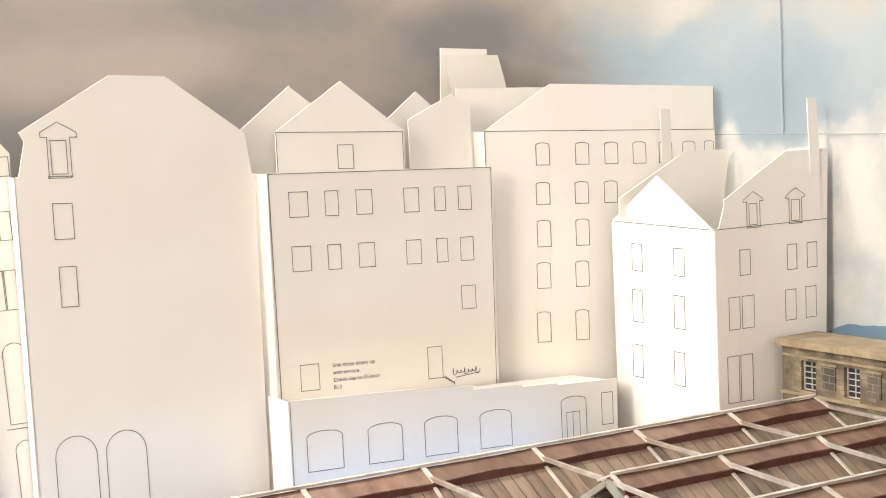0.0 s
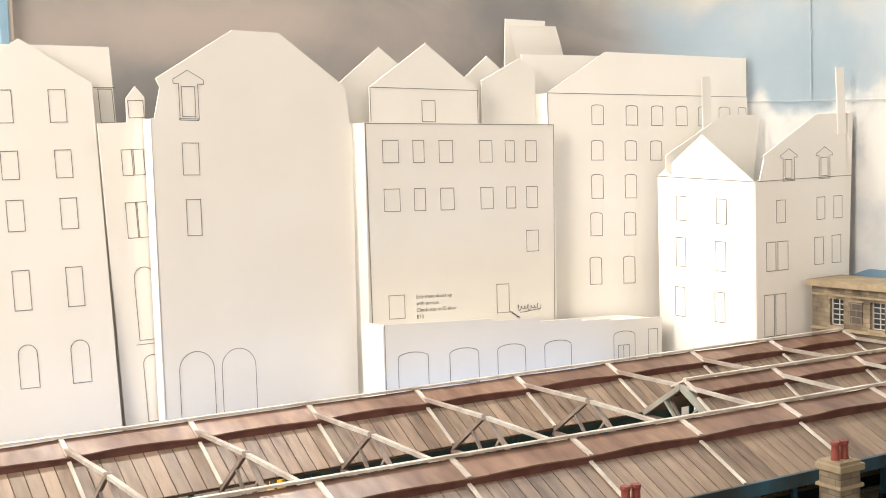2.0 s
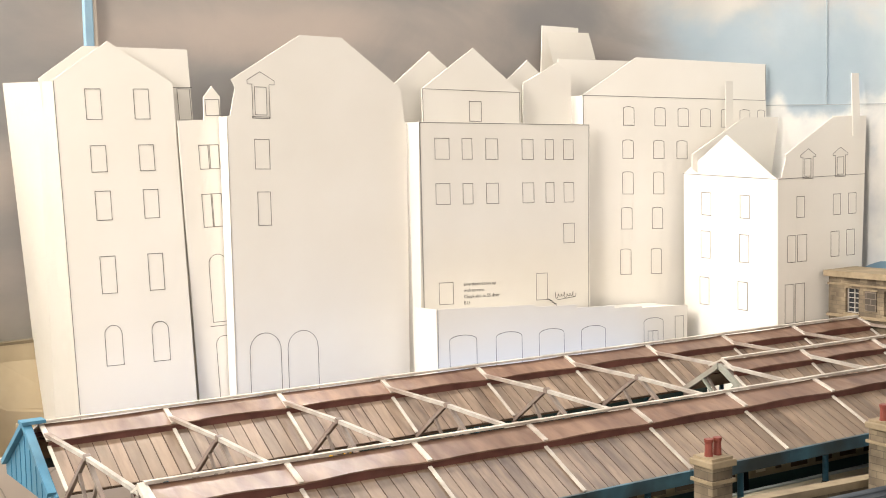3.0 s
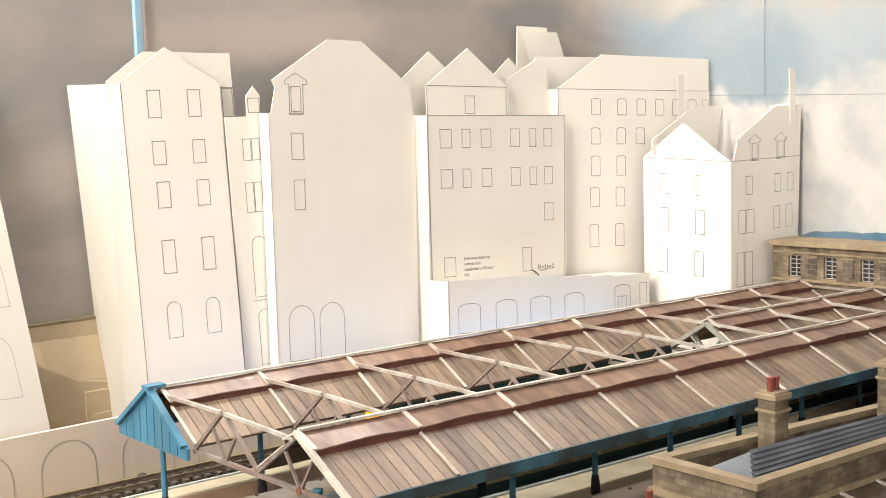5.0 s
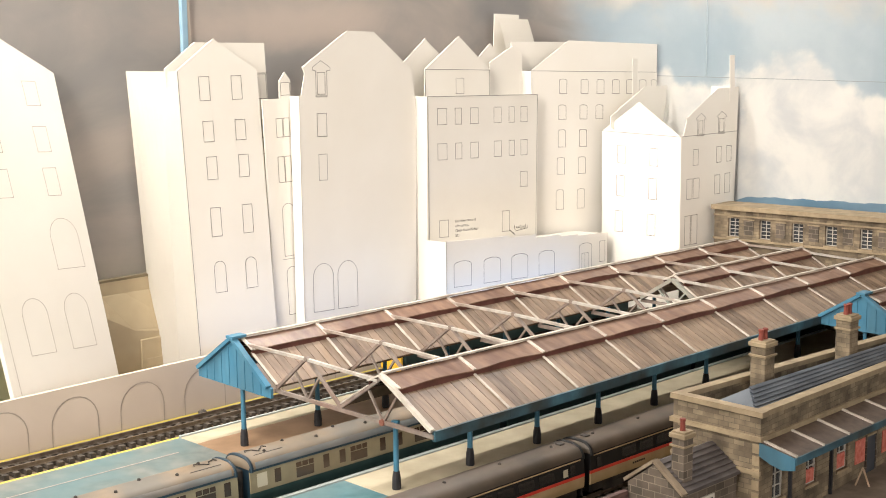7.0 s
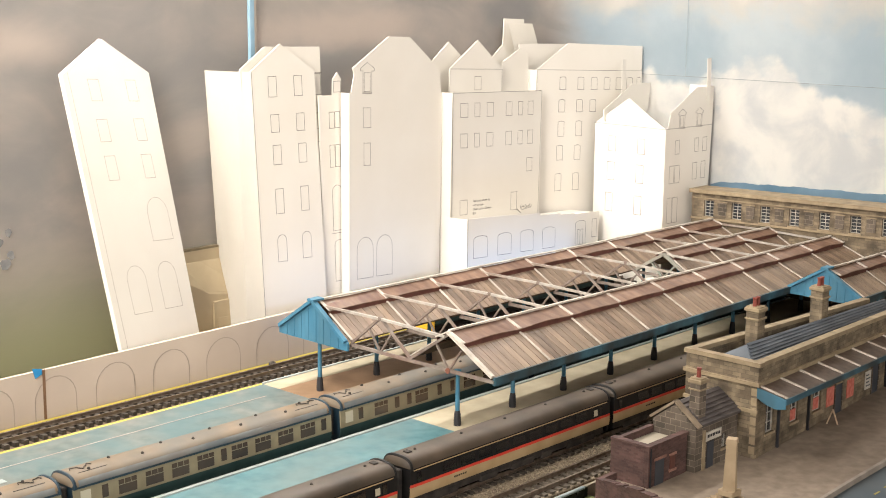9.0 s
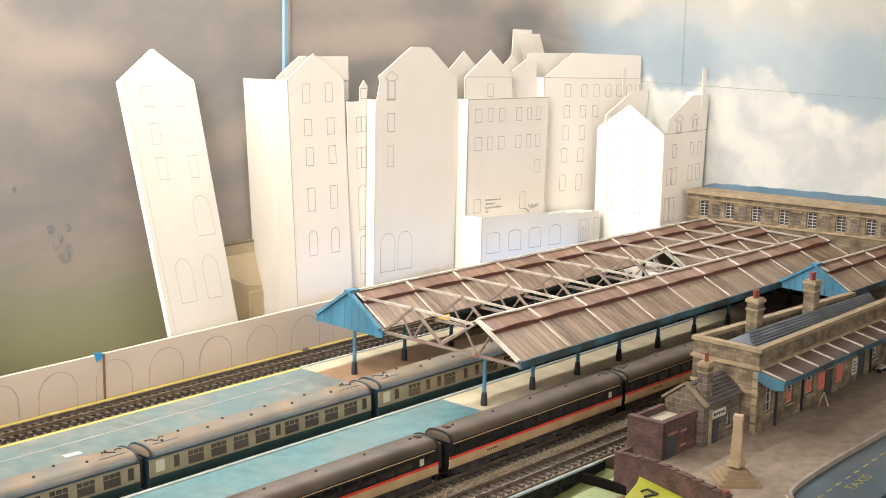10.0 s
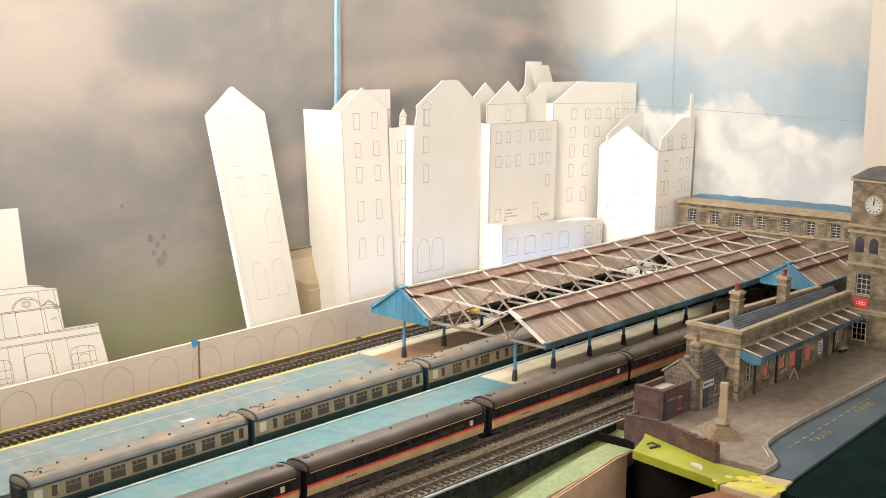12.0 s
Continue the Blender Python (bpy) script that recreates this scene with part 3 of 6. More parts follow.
l8 = [[(0.0, 1.99), (1.0, 1.99)]] + [[(u, 1.98), (u, 2.165), (u - 0.03, 2.165), (u - 0.03, 2.18), (u + 0.06, 2.235), (u + 0.145, 2.18), (u + 0.145, 2.165), (u + 0.115, 2.165), (u + 0.115, 1.98), (u, 1.98)] for u in (0.28, 0.655)]
part("street_front", s8.card([(0.0, -0.2), (0.93, -0.2), (1.02, 2.5), (0.63, 2.5), (0.08, 2.19), (0.09, 2.16), (0.04, 2.0), (0.0, 1.99)]), PAPER, h7)
for kind, *r in w8:
    part("drawn_window", s8.outline(kind, *r), INK, h7)
for ln in l8:
    part("drawn_line", s8.line(ln), INK, h7)
part("chimney_strip", Sheet(6.395, 2.20, 7.5, 2.14, 0.0).card([(0.85, 2.33), (0.94, 2.33), (0.915, 2.87), (0.83, 2.87)]), PAPER, h7, "upright card strip for a chimney")
part("end_flap", s8.flap(0.96, -0.2, 2.5, 0.35, -1), PAPER, h7)
r7 = Sheet(6.0, 3.08, 7.3, 3.08, 0.0, 0.0)
part("rear_roof_sheet", r7.card([(0.35, 1.98), (1.15, 1.7), (1.28, 2.49), (0.85, 2.5), (0.22, 2.19), (0.22, 2.06)]), PAPER, h7)
part("rear_chimney_strip", Sheet(6.0, 3.12, 7.3, 3.12, thick=0.004).card([(0.66, 2.2), (0.755, 2.2), (0.75, 2.83), (0.655, 2.83)]), PAPER, h7)

st = Sheet(3.5, 3.0, 6.1, 3.02, 0.047)
wt = [("segmental", u, 0.585, u + 0.26, 0.855) for u in (0.07, 0.52, 0.955, 1.40)] + [("segmental", 2.09, 0.565, 2.31, 0.885), ("plain", 2.45, 0.645, 2.55, 0.885), ("door", 2.135, 0.565, 2.25, 0.77)]
ht = paper_house("card_terrace", st, [(-0.05, -0.2), (2.57, -0.2), (2.60, 0.98), (2.07, 0.98), (2.07, 0.995), (1.765, 0.995), (1.765, 1.015), (1.355, 1.015), (1.355, 1.045), (0.915, 1.045), (0.915, 1.065), (-0.04, 1.075)],
                 "low white card terrace with stepped top and drawn arches", wt, [[(-0.04, 0.3), (-0.035, 1.07)], [(2.19, 0.565), (2.19, 0.77)]], [(-0.05, -0.2, 1.07, 0.33, 1, 1.06)])
ht["category"] = "card terrace"
bm = bmesh.new()
extrude(bm, [(-0.03, 0.02), (2.58, 0.02), (2.45, 0.36), (-0.03, 0.33)], lambda u, b: st.p(u, 0.965, -b), lambda u, b: st.p(u, 0.945, -b))
part("deck", bm, PAPER, ht)

s2 = Sheet(0.53, 3.46, 1.83, 3.46, 0.02, 0.05, 0.01)
w2 = []
for z0, z1, u in ((2.655, 2.875, 0.39), (2.275, 2.465, 0.40), (1.925, 2.135, 0.41), (1.39, 1.66, 0.41)):
    w2 += row_of("plain", (u, u + 0.365), 0.115, z0, z1)
w2 += row_of("arched", (0.405, 0.765), 0.13, 0.86, 1.155)
h2 = paper_house("card_house", s2, [(0.175, -0.2), (1.09, -0.2), (1.065, 2.92), (0.585, 3.22), (0.16, 2.935)], "tall cream card tenement with gable front and five window rows", w2, [[(0.182, -0.1), (0.167, 2.93)]])
s2b = Sheet(0.35, 3.70, 2.05, 3.70, 0.03, 0.0, 0.05)
w2b = [("plain", u, z0, u + 0.10, z1) for u, z0, z1 in ((1.43, 2.665, 2.9), (1.44, 2.285, 2.46), (1.43, 1.915, 2.135), (1.455, 1.395, 1.645))] + [("arched", 1.46, 0.845, 1.56, 1.145)]
part("rear_sheet", s2b.card([(0.50, -0.2), (1.54, -0.2), (1.54, 3.195), (0.74, 3.2), (0.39, 2.96)]), PAPER, h2)
for kind, *r in w2b:
    part("drawn_window", s2b.outline(kind, *r), INK, h2)
part("drawn_line", s2b.line([(1.40, 2.91), (1.55, 2.91)]), INK, h2)
bm = bmesh.new()
levels = [-0.2 + 3.125 * k / 6 for k in range(7)]
cols = []
for t in [k / 12 for k in range(13)]:
    col = []
    for z in levels:
        f = s2.p(0.175 - 0.005 * z, z) / S
        mid = (0.557 + 0.011 * z, 3.60 + 0.055 * z)
        end = (0.638 - 0.064 * z, 4.12)
        if t < 0.34:
            q = t / 0.34
            x, y = f.x + (mid[0] - f.x) * q, f.y + (mid[1] - f.y) * q
        else:
            q = (t - 0.34) / 0.66
            x, y = mid[0] + (end[0] - mid[0]) * q - 0.018 * math.sin(math.pi * q), mid[1] + (end[1] - mid[1]) * q
        col.append(bm.verts.new(V(x, y, z)))
    cols.append(col)
for a, c in zip(cols, cols[1:]):
    for p, q, r, w in zip(a, c, c[1:], a[1:]):
        bm.faces.new((p, q, r, w))
bmesh.ops.solidify(bm, geom=bm.faces[:], thickness=0.0012)
part("side_sheet", bm, PAPER, h2, "bowed white side sheet")

s2c = Sheet(1.51, 3.55, 2.31, 3.55, 0.0, 0.0, 0.04)
w2c = [("plain", 0.315, 2.25, 0.39, 2.43), ("plain", 0.40, 2.25, 0.475, 2.43), ("plain", 0.31, 1.81, 0.385, 2.06), ("plain", 0.393, 1.81, 0.468, 2.06), ("arched", 0.325, 1.08, 0.47, 1.60), ("arched", 0.335, 0.49, 0.47, 0.97)]
paper_house("card_house", s2c, [(0.165, -0.2), (0.62, -0.2), (0.62, 2.62), (0.51, 2.62), (0.52, 2.79), (0.457, 2.87), (0.385, 2.79), (0.375, 2.62), (0.165, 2.62)], "narrow white card house with a small turret, in shade", w2c,
            [[(0.395, 2.65), (0.505, 2.65), (0.505, 2.77), (0.395, 2.77), (0.395, 2.65)], [(0.30, 1.05), (0.60, 1.05)]])

s1 = Sheet(-1.245, 3.251, -0.278, 3.508, 0.082, 0.17, 0.076, 0.05)
w1 = []
for z0, z1 in ((2.76, 2.97), (2.36, 2.58), (1.98, 2.22)):
    w1 += row_of("plain", (0.36, 0.91), 0.155, z0, z1)
w1 += [("arched", 0.82, 1.34, 1.14, 1.78), ("arched", 0.30, 0.64, 0.58, 1.12), ("arched", 0.78, 0.64, 1.06, 1.12)]
paper_house("card_house", s1, [(0.0, -0.2), (1.225, -0.2), (1.31, 3.05), (0.70, 3.365), (0.024, 3.005)], "tall narrow card house leaning sideways against the back scene", w1, [[(0.09, 0.0), (0.10, 3.03)]], ink=INK_FAINT)

INK_BROWN = mat("brown_ink", (0.13, 0.09, 0.06), (0.24, 0.18, 0.13), 90, 0.8, 0)
s0 = Sheet(-5.0, 3.5, -3.4, 3.5, 0.05, 0.0, 0.15)
h0 = paper_house("card_chapel", s0, [(-2.5, -0.2), (1.78, -0.2), (1.735, 0.35), (1.68, 0.81), (1.22, 0.81), (1.21, 1.29), (1.06, 1.31), (1.05, 1.34), (0.85, 1.37), (0.90, 2.25), (-2.5, 2.25)], "stepped white card public building drawn with mouldings",
                 [("segmental", 0.63, 0.25, 0.98, 0.57), ("segmental", 1.25, 0.28, 1.58, 0.575), ("segmental", 0.12, 0.28, 0.47, 0.56), ("plain", 1.21, 1.06, 1.14, 1.095), ("plain", 1.08, 0.94, 1.14, 0.955)],
                 [[(-0.5, 1.36), (0.85, 1.355), (1.05, 1.335)], [(-0.5, 1.30), (1.21, 1.285)], [(-0.5, 1.105), (1.21, 1.085)], [(-0.5, 1.09), (1.21, 1.07)],
                  [(0.45, 0.80), (0.46, 1.09)], [(0.63, 0.79), (0.63, 1.09)], [(0.96, 0.80), (0.96, 1.29)], [(1.01, 0.80), (1.0, 1.07)], [(1.20, 0.80), (1.16, 1.29)],
                  [(-0.5, 0.795), (1.69, 0.80)], [(-0.5, 0.78), (1.69, 0.785)], [(-0.5, 0.70), (1.69, 0.705)], [(-0.5, 0.685), (1.69, 0.69)],
                  [(0.44, 0.25), (0.46, 0.685)], [(0.64, 0.25), (0.64, 0.685)], [(0.98, 0.25), (0.95, 0.685)], [(1.03, 0.25), (1.02, 0.685)], [(1.24, 0.25), (1.22, 0.685)],
                  [(0.60, 1.105)] + [(0.79 - 0.19 * math.cos(a), 1.10 + 0.13 * math.sin(a)) for a in [math.pi * k / 12 for k in range(1, 12)]] + [(0.98, 1.10)],
                  [(0.62, 1.105)] + [(0.79 - 0.17 * math.cos(a), 1.10 + 0.115 * math.sin(a)) for a in [math.pi * k / 12 for k in range(1, 12)]] + [(0.96, 1.10)],
                  [(0.79 + 0.055 * math.cos(k * 0.524), 1.155 + 0.042 * math.sin(k * 0.524)) for k in range(13)], [(0.79 + 0.03 * math.cos(k * 0.524), 1.155 + 0.024 * math.sin(k * 0.524)) for k in range(13)],
                  [(0.98, 1.11), (1.08, 1.175), (1.17, 1.10)], [(1.0, 1.115), (1.08, 1.16), (1.15, 1.105)], [(0.98, 1.12), (1.17, 1.11)],
                  [(1.26, 0.49), (1.58, 0.495)], [(1.26, 0.365), (1.59, 0.37)], [(1.33, 0.28), (1.34, 0.57)], [(1.50, 0.28), (1.50, 0.57)], [(1.42, 0.28), (1.42, 0.37)],
                  [(1.33, 0.40)] + [(1.42 - 0.085 * math.cos(a), 0.41 + 0.065 * math.sin(a)) for a in [math.pi * k / 8 for k in range(9)]],
                  [(0.12, 0.44), (0.46, 0.43)], [(0.12, 0.34), (0.47, 0.335)], [(0.38, 0.28), (0.38, 0.55)], [(0.21, 0.28), (0.21, 0.55)]], ink=INK_BROWN)
h0["category"] = "card building"
BUFF = mat("buff_card", (0.34, 0.27, 0.17), (0.44, 0.36, 0.23), 20, 0.6, 0.05, stain=0.4, stain_colour=(0.25, 0.19, 0.12))
bx = thing("moulded_case", (0.2, 4.1, -0.2), "buff moulded plastic case wedged behind the card houses", "case")
part("back_panel", B(-0.5, 4.09, -0.2, 0.85, 4.15, 1.0, 0.01), BUFF, bx)
part("rim", B(-0.5, 4.085, 0.99, 0.85, 4.15, 1.012), mat("brown_rim", (0.13, 0.10, 0.06), (0.19, 0.15, 0.09), 50, 0.7, 0.1), bx, "thin dark rim")
bm = bmesh.new()
front = [(-0.5, -0.2), (0.85, -0.2), (0.85, 0.46), (0.30, 0.50), (0.06, 0.66), (-0.08, 0.76), (-0.5, 0.80)]
extrude(bm, front, lambda x, z: V(x, 3.95, z), lambda x, z: V(x, 4.092, z if z < 0 else 0.86 + 0.02 * math.sin(9 * x)))
bmesh.ops.bevel(bm, geom=[e for e in bm.edges if abs(e.verts[0].co.y - e.verts[1].co.y) < 1e-5], offset=0.0025, segments=3, affect="EDGES")
part("shell", bm, BUFF, bx)
pl = part("socket_plate", B(0.36, 3.93, -0.02, 0.85, 3.953, 0.43, 0.008), BUFF, bx)
part("socket_cover", B(0.41, 3.922, 0.0, 0.62, 3.932, 0.24, 0.004), BUFF, pl)
part("round_foot", turned(bmesh.new(), (0.17, 3.93, -0.03), [(0.07, 0.0), (0.07, 0.03), (0.04, 0.035)], 12, "y"), mat("dark_rubber", (0.04, 0.035, 0.03), (0.08, 0.07, 0.06), 60), bx)

# joints and smudges of the back scene
SEAM_PALE = mat("pale_joint", (0.34, 0.41, 0.45), (0.40, 0.47, 0.51), 60, 0.8, 0)
SEAM = mat("dark_joint", (0.29, 0.33, 0.35), (0.40, 0.43, 0.44), 60, 0.8, 0)
tail = [p for p in BACK if p[0] > 6.9 and p[1] > -4]
bm = bmesh.new()
for (xa, ya), (xb, yb) in zip(tail, tail[1:]):
    beam(bm, (xa - 0.012, ya - 0.012, 2.60), (xb - 0.012, yb - 0.012, 2.60), 0.006, 0.006)
solid("board_joint", bm, SEAM, "thin dark joint line across the back scene boards", "joint", kind="structure")
sx, sy = min(tail, key=lambda p: abs(p[1] - 2.60))
solid("board_joint_upright", B(sx - 0.02, sy - 0.012, 2.605, sx - 0.012, sy - 0.004, 7.4), SEAM_PALE, "thin upright joint line in the back scene", "joint", kind="structure")
SMUDGE = mat("blue_grey_smudge", (0.15, 0.155, 0.165), (0.25, 0.245, 0.235), 110, 0.9, 0, spec=0.1)
for x, z, r in ((-2.14, 1.47, 0.06), (-1.94, 1.46, 0.05), (-2.03, 1.38, 0.045), (-1.98, 1.15, 0.08), (-1.92, 1.24, 0.055), (-2.09, 1.29, 0.04), (-2.55, 1.93, 0.035)):
    pts = [(x + r * (0.6 + 0.5 * random.random()) * math.cos(a) * 0.8, z + r * (0.6 + 0.6 * random.random()) * math.sin(a)) for a in [2 * math.pi * k / 11 for k in range(11)]]
    solid("paint_smudge", extrude(bmesh.new(), pts, lambda a, b: V(a, 4.172, b), lambda a, b: V(a, 4.176, b)), SMUDGE, "small blue-grey smudge of paint on the back scene", "paint smudge", "smudges on the back scene", kind="structure")

# ---- the train shed canopies ----
BAY, X0, NBAY = 0.77, -0.10, 9
XC = [4.99, 5.60, 6.22, 6.83]
XS = [X0 + BAY * k for k in range(NBAY + 1)]


def ridge_z(x):
    return 0.865 - 0.010 * x


def eave_z(x):
    return 0.575 + 0.002 * x


# dark brown for the shade seen through the gaps between roof boards
ROOF_GAP = mat("gap_shade_brown", (0.06, 0.042, 0.03), (0.10, 0.07, 0.05), 60, 0.9, 0, spec=0.05)
VENT_SIDE = mat("dark_red_board", (0.075, 0.026, 0.02), (0.14, 0.055, 0.042), 80, 0.5, 0.2, stain=0.5, stain_colour=(0.05, 0.025, 0.02), stain_scale=25)


def slope_panel(bm, xa, xb, ytop, ybot, ztop, zbot, t=0.018, sag=0.0, lift=0.0):
    """One roof panel, a sheet between two trusses, with a slight sag and a lifted lower edge."""
    n = 6
    rows = []
    for k in range(n + 1):
        q = k / n
        x = xa + (xb - xa) * q
        dz = -sag * math.sin(math.pi * q)
        up = dz + lift * math.sin(math.pi * q) ** 1.5
        rows.append([bm.verts.new(V(x, y, z + o)) for y, z, o in ((ytop, ztop(x), dz), (ybot, zbot(x), up), (ybot, zbot(x), up - t), (ytop, ztop(x), dz - t))])
    for a, c in zip(rows, rows[1:]):
        for i in range(4):
            j = (i + 1) % 4
            bm.faces.new((a[i], a[j], c[j], c[i]))
    bm.faces.new(rows[0]), bm.faces.new(rows[-1][::-1])
    return bm


def canopy(name, yr, yl, yn, k0, k1, label, XS=XS, backing=ROOF_GAP):
    """A ridge roof from bay k0 to k1: ridge at yr, far eave yl, near eave yn."""
    t = thing(name, (XS[k0], yr, 0.5), label, "station canopy", "station canopies")
    for k in range(k0, k1):
        xa, xb = XS[k], XS[k + 1]
        for ye in (yl, yn):
            cut = yr + (ye - yr) * 0.26
            sg = random.uniform(0.004, 0.014)
            lift = random.uniform(0.008, 0.022)

            def cz(x, f=0.26):
                return ridge_z(x) + (eave_z(x) - ridge_z(x)) * f

            # separate boards of the lower roof sheet
            nb = 9
            for q in range(nb):
                a, b = xa + (xb - xa) * q / nb + 0.003, xa + (xb - xa) * (q + 1) / nb - 0.003
                sq = 0.3 * sg * math.sin(math.pi * (q + 0.5) / nb)
                bm = bmesh.new()
                slope_panel(bm, a, b, cut, ye, lambda x: cz(x) - sq * 0.5, lambda x: eave_z(x) - sq, 0.004)
                part("roof_board", bm, ROOF, t)
            # Dark sheet added under the boards; its colour is the shade in the gaps.
            part("roof_underlay", slope_panel(bmesh.new(), xa + 0.002, xb - 0.002, cut, ye, lambda x: cz(x) - 0.012, lambda x: eave_z(x) - 0.013, 0.006), backing, t)
            bm = bmesh.new()
            slope_panel(bm, xa, xb, yr, yr + (ye - yr) * 0.33, lambda x: ridge_z(x) + 0.022, lambda x: cz(x, 0.33) + 0.042, 0.008, sg * 0.5, lift)
            cap = part("ridge_sheet", bm, ROOF_CAP, t)
            # dark red side board of the raised ridge vent
            yv = yr + (ye - yr) * 0.32
            pts = [(xa + (xb - xa) * k / 6, cz(xa + (xb - xa) * k / 6, 0.32) + 0.036 - sg * 0.5 * math.sin(math.pi * k / 6) + lift * math.sin(math.pi * k / 6) ** 1.5) for k in range(7)]
            pts += [(xb, cz(xb, 0.32) - 0.02), (xa, cz(xa, 0.32) - 0.02)]
            yo = math.copysign(0.008, yr - ye)
            part("vent_side", extrude(bmesh.new(), pts, lambda a, b: V(a, yv, b), lambda a, b: V(a, yv + yo, b)), VENT_SIDE, cap, "dark red side board of the ridge vent")
    for k in range(k0, k1 + 1):
        x = XS[k]
        for ye in (yl, yn):
            bm = bmesh.new()
            beam(bm, (x, yr, ridge_z(x) + 0.028), (x, yr + (ye - yr) * 0.335, ridge_z(x) + (eave_z(x) - ridge_z(x)) * 0.335 + 0.05), 0.028, 0.012)
            beam(bm, (x, yr + (ye - yr) * 0.325, ridge_z(x) + (eave_z(x) - ridge_z(x)) * 0.325 + 0.012), (x, ye, eave_z(x) + 0.01), 0.021, 0.010)
            part("glazing_bar", bm, GLAZE, t)
    for k in range(k0, k1):
        part("ridge_strip", beam(bmesh.new(), (XS[k], yr, ridge_z(XS[k]) + 0.036), (XS[k + 1] - 0.001, yr, ridge_z(XS[k + 1]) + 0.036), 0.03, 0.014), GLAZE, t)
    return t


EAVE = mat("weathered_blue_board", (0.03, 0.075, 0.105), (0.06, 0.155, 0.205), 60, 0.5, 0.2, stain=0.9, stain_colour=(0.03, 0.035, 0.032), stain_scale=24, cover=0.60)
YA, YM, YB, YC = 1.72, 0.89, 0.03, -0.93
VA, VB, VC = 1.27, 0.50, -0.50
roofA = canopy("station_canopy", YA, 2.20, VA, 0, NBAY, "long rust-brown ridge roof over the far platform")
roofB = canopy("station_canopy", YB, VB, VC, 0, NBAY, "long rust-brown ridge roof over the near platform")
# The pale backing puts light missing under the middle roof into its colour.
roofM = canopy("station_canopy", YM, VA, VB, 6, NBAY, "rust-brown middle ridge roof over the tracks", backing=mat("lightened_roof_backing", (0.26, 0.20, 0.15), (0.36, 0.29, 0.22), 60, 0.8, 0.1))
roofC = canopy("station_canopy", YC, VC, -1.36, 0, 3, "short rust-brown ridge roof with a blue gable end", XC)

# blue eave boards
for roof, y, xs in ((roofA, 2.20, XS), (roofB, VC, XS), (roofC, -1.36, XC)):
    for a, b in zip(xs, xs[1:]):
        part("eave_board", beam(bmesh.new(), (a - 0.002, y, eave_z(a) - 0.035), (b - 0.004, y, eave_z(b) - 0.035), 0.03, 0.075), EAVE, roof, "weathered blue eave board")


def gable(roof, x, yr, yl, yn):
    zr, ze = ridge_z(x), eave_z(x)
    pts = [(yl + 0.02, ze - 0.075), (yn - 0.02, ze - 0.085), (yn - 0.02, ze - 0.01), (yr, zr + 0.03), (yl + 0.02, ze)]
    bm = extrude(bmesh.new(), pts, lambda y, z: V(x - 0.05, y, z), lambda y, z: V(x - 0.025, y, z))
    g = part("gable_board", bm, BLUE, roof, "blue-painted boarded gable end")
    bm = bmesh.new()
    for ye in (yl, yn):
        beam(bm, (x - 0.06, yr, zr + 0.04), (x - 0.06, ye, ze + 0.005), 0.05, 0.03)
    beam(bm, (x - 0.09, yr, zr + 0.045), (x + 0.05, yr, zr + 0.045), 0.09, 0.02)
    part("barge_board", bm, BLUE, g)
    bm = bmesh.new()
    for k in range(1, 9):
        y = yl + (yn - yl) * k / 9
        zt = ze + (zr - ze) * (1 - abs(y - yr) / (abs((yl if y > yr else yn) - yr))) - 0.01
        beam(bm, (x - 0.052, y, ze - 0.07), (x - 0.052, y, zt), 0.006, 0.004)
    part("board_joint", bm, mat("dark_blue_joint", (0.03, 0.125, 0.20), (0.06, 0.19, 0.28), 60), g)


gable(roofA, XS[0] - 0.03, YA, 2.20, VA)
gable(roofC, XC[0] - 0.02, YC, VC, -1.36)
# end rafters of the near roof
bm = bmesh.new()
beam(bm, (XS[0] - 0.02, YB, ridge_z(0) + 0.03), (XS[0] - 0.02, VC, eave_z(0) + 0.01), 0.036, 0.03)
part("end_rafter", bm, GLAZE, roofB)


bm = bmesh.new()
xe = XS[6] - 0.03
for ye in (VA, VB):
    beam(bm, (xe, YM, ridge_z(xe) - 0.01), (xe, ye, eave_z(xe) - 0.01), 0.03, 0.035)
for s in (-1, 1):
    beam(bm, (xe, YM + s * 0.02, eave_z(xe) - 0.03), (xe, YM + s * 0.17, ridge_z(xe) - 0.12), 0.02, 0.018)
part("end_rafter", bm, mat("pale_green_steel", (0.20, 0.24, 0.21), (0.34, 0.37, 0.32), 70, 0.55, 0.2, stain=0.8, stain_colour=(0.20, 0.10, 0.075), stain_scale=20, cover=0.68), roofM, "pale green end truss with rust")


RUST = mat("red_rust", (0.13, 0.045, 0.03), (0.26, 0.10, 0.065), 90, 0.6, 0.25, stain=0.6, stain_colour=(0.09, 0.05, 0.04), stain_scale=30)


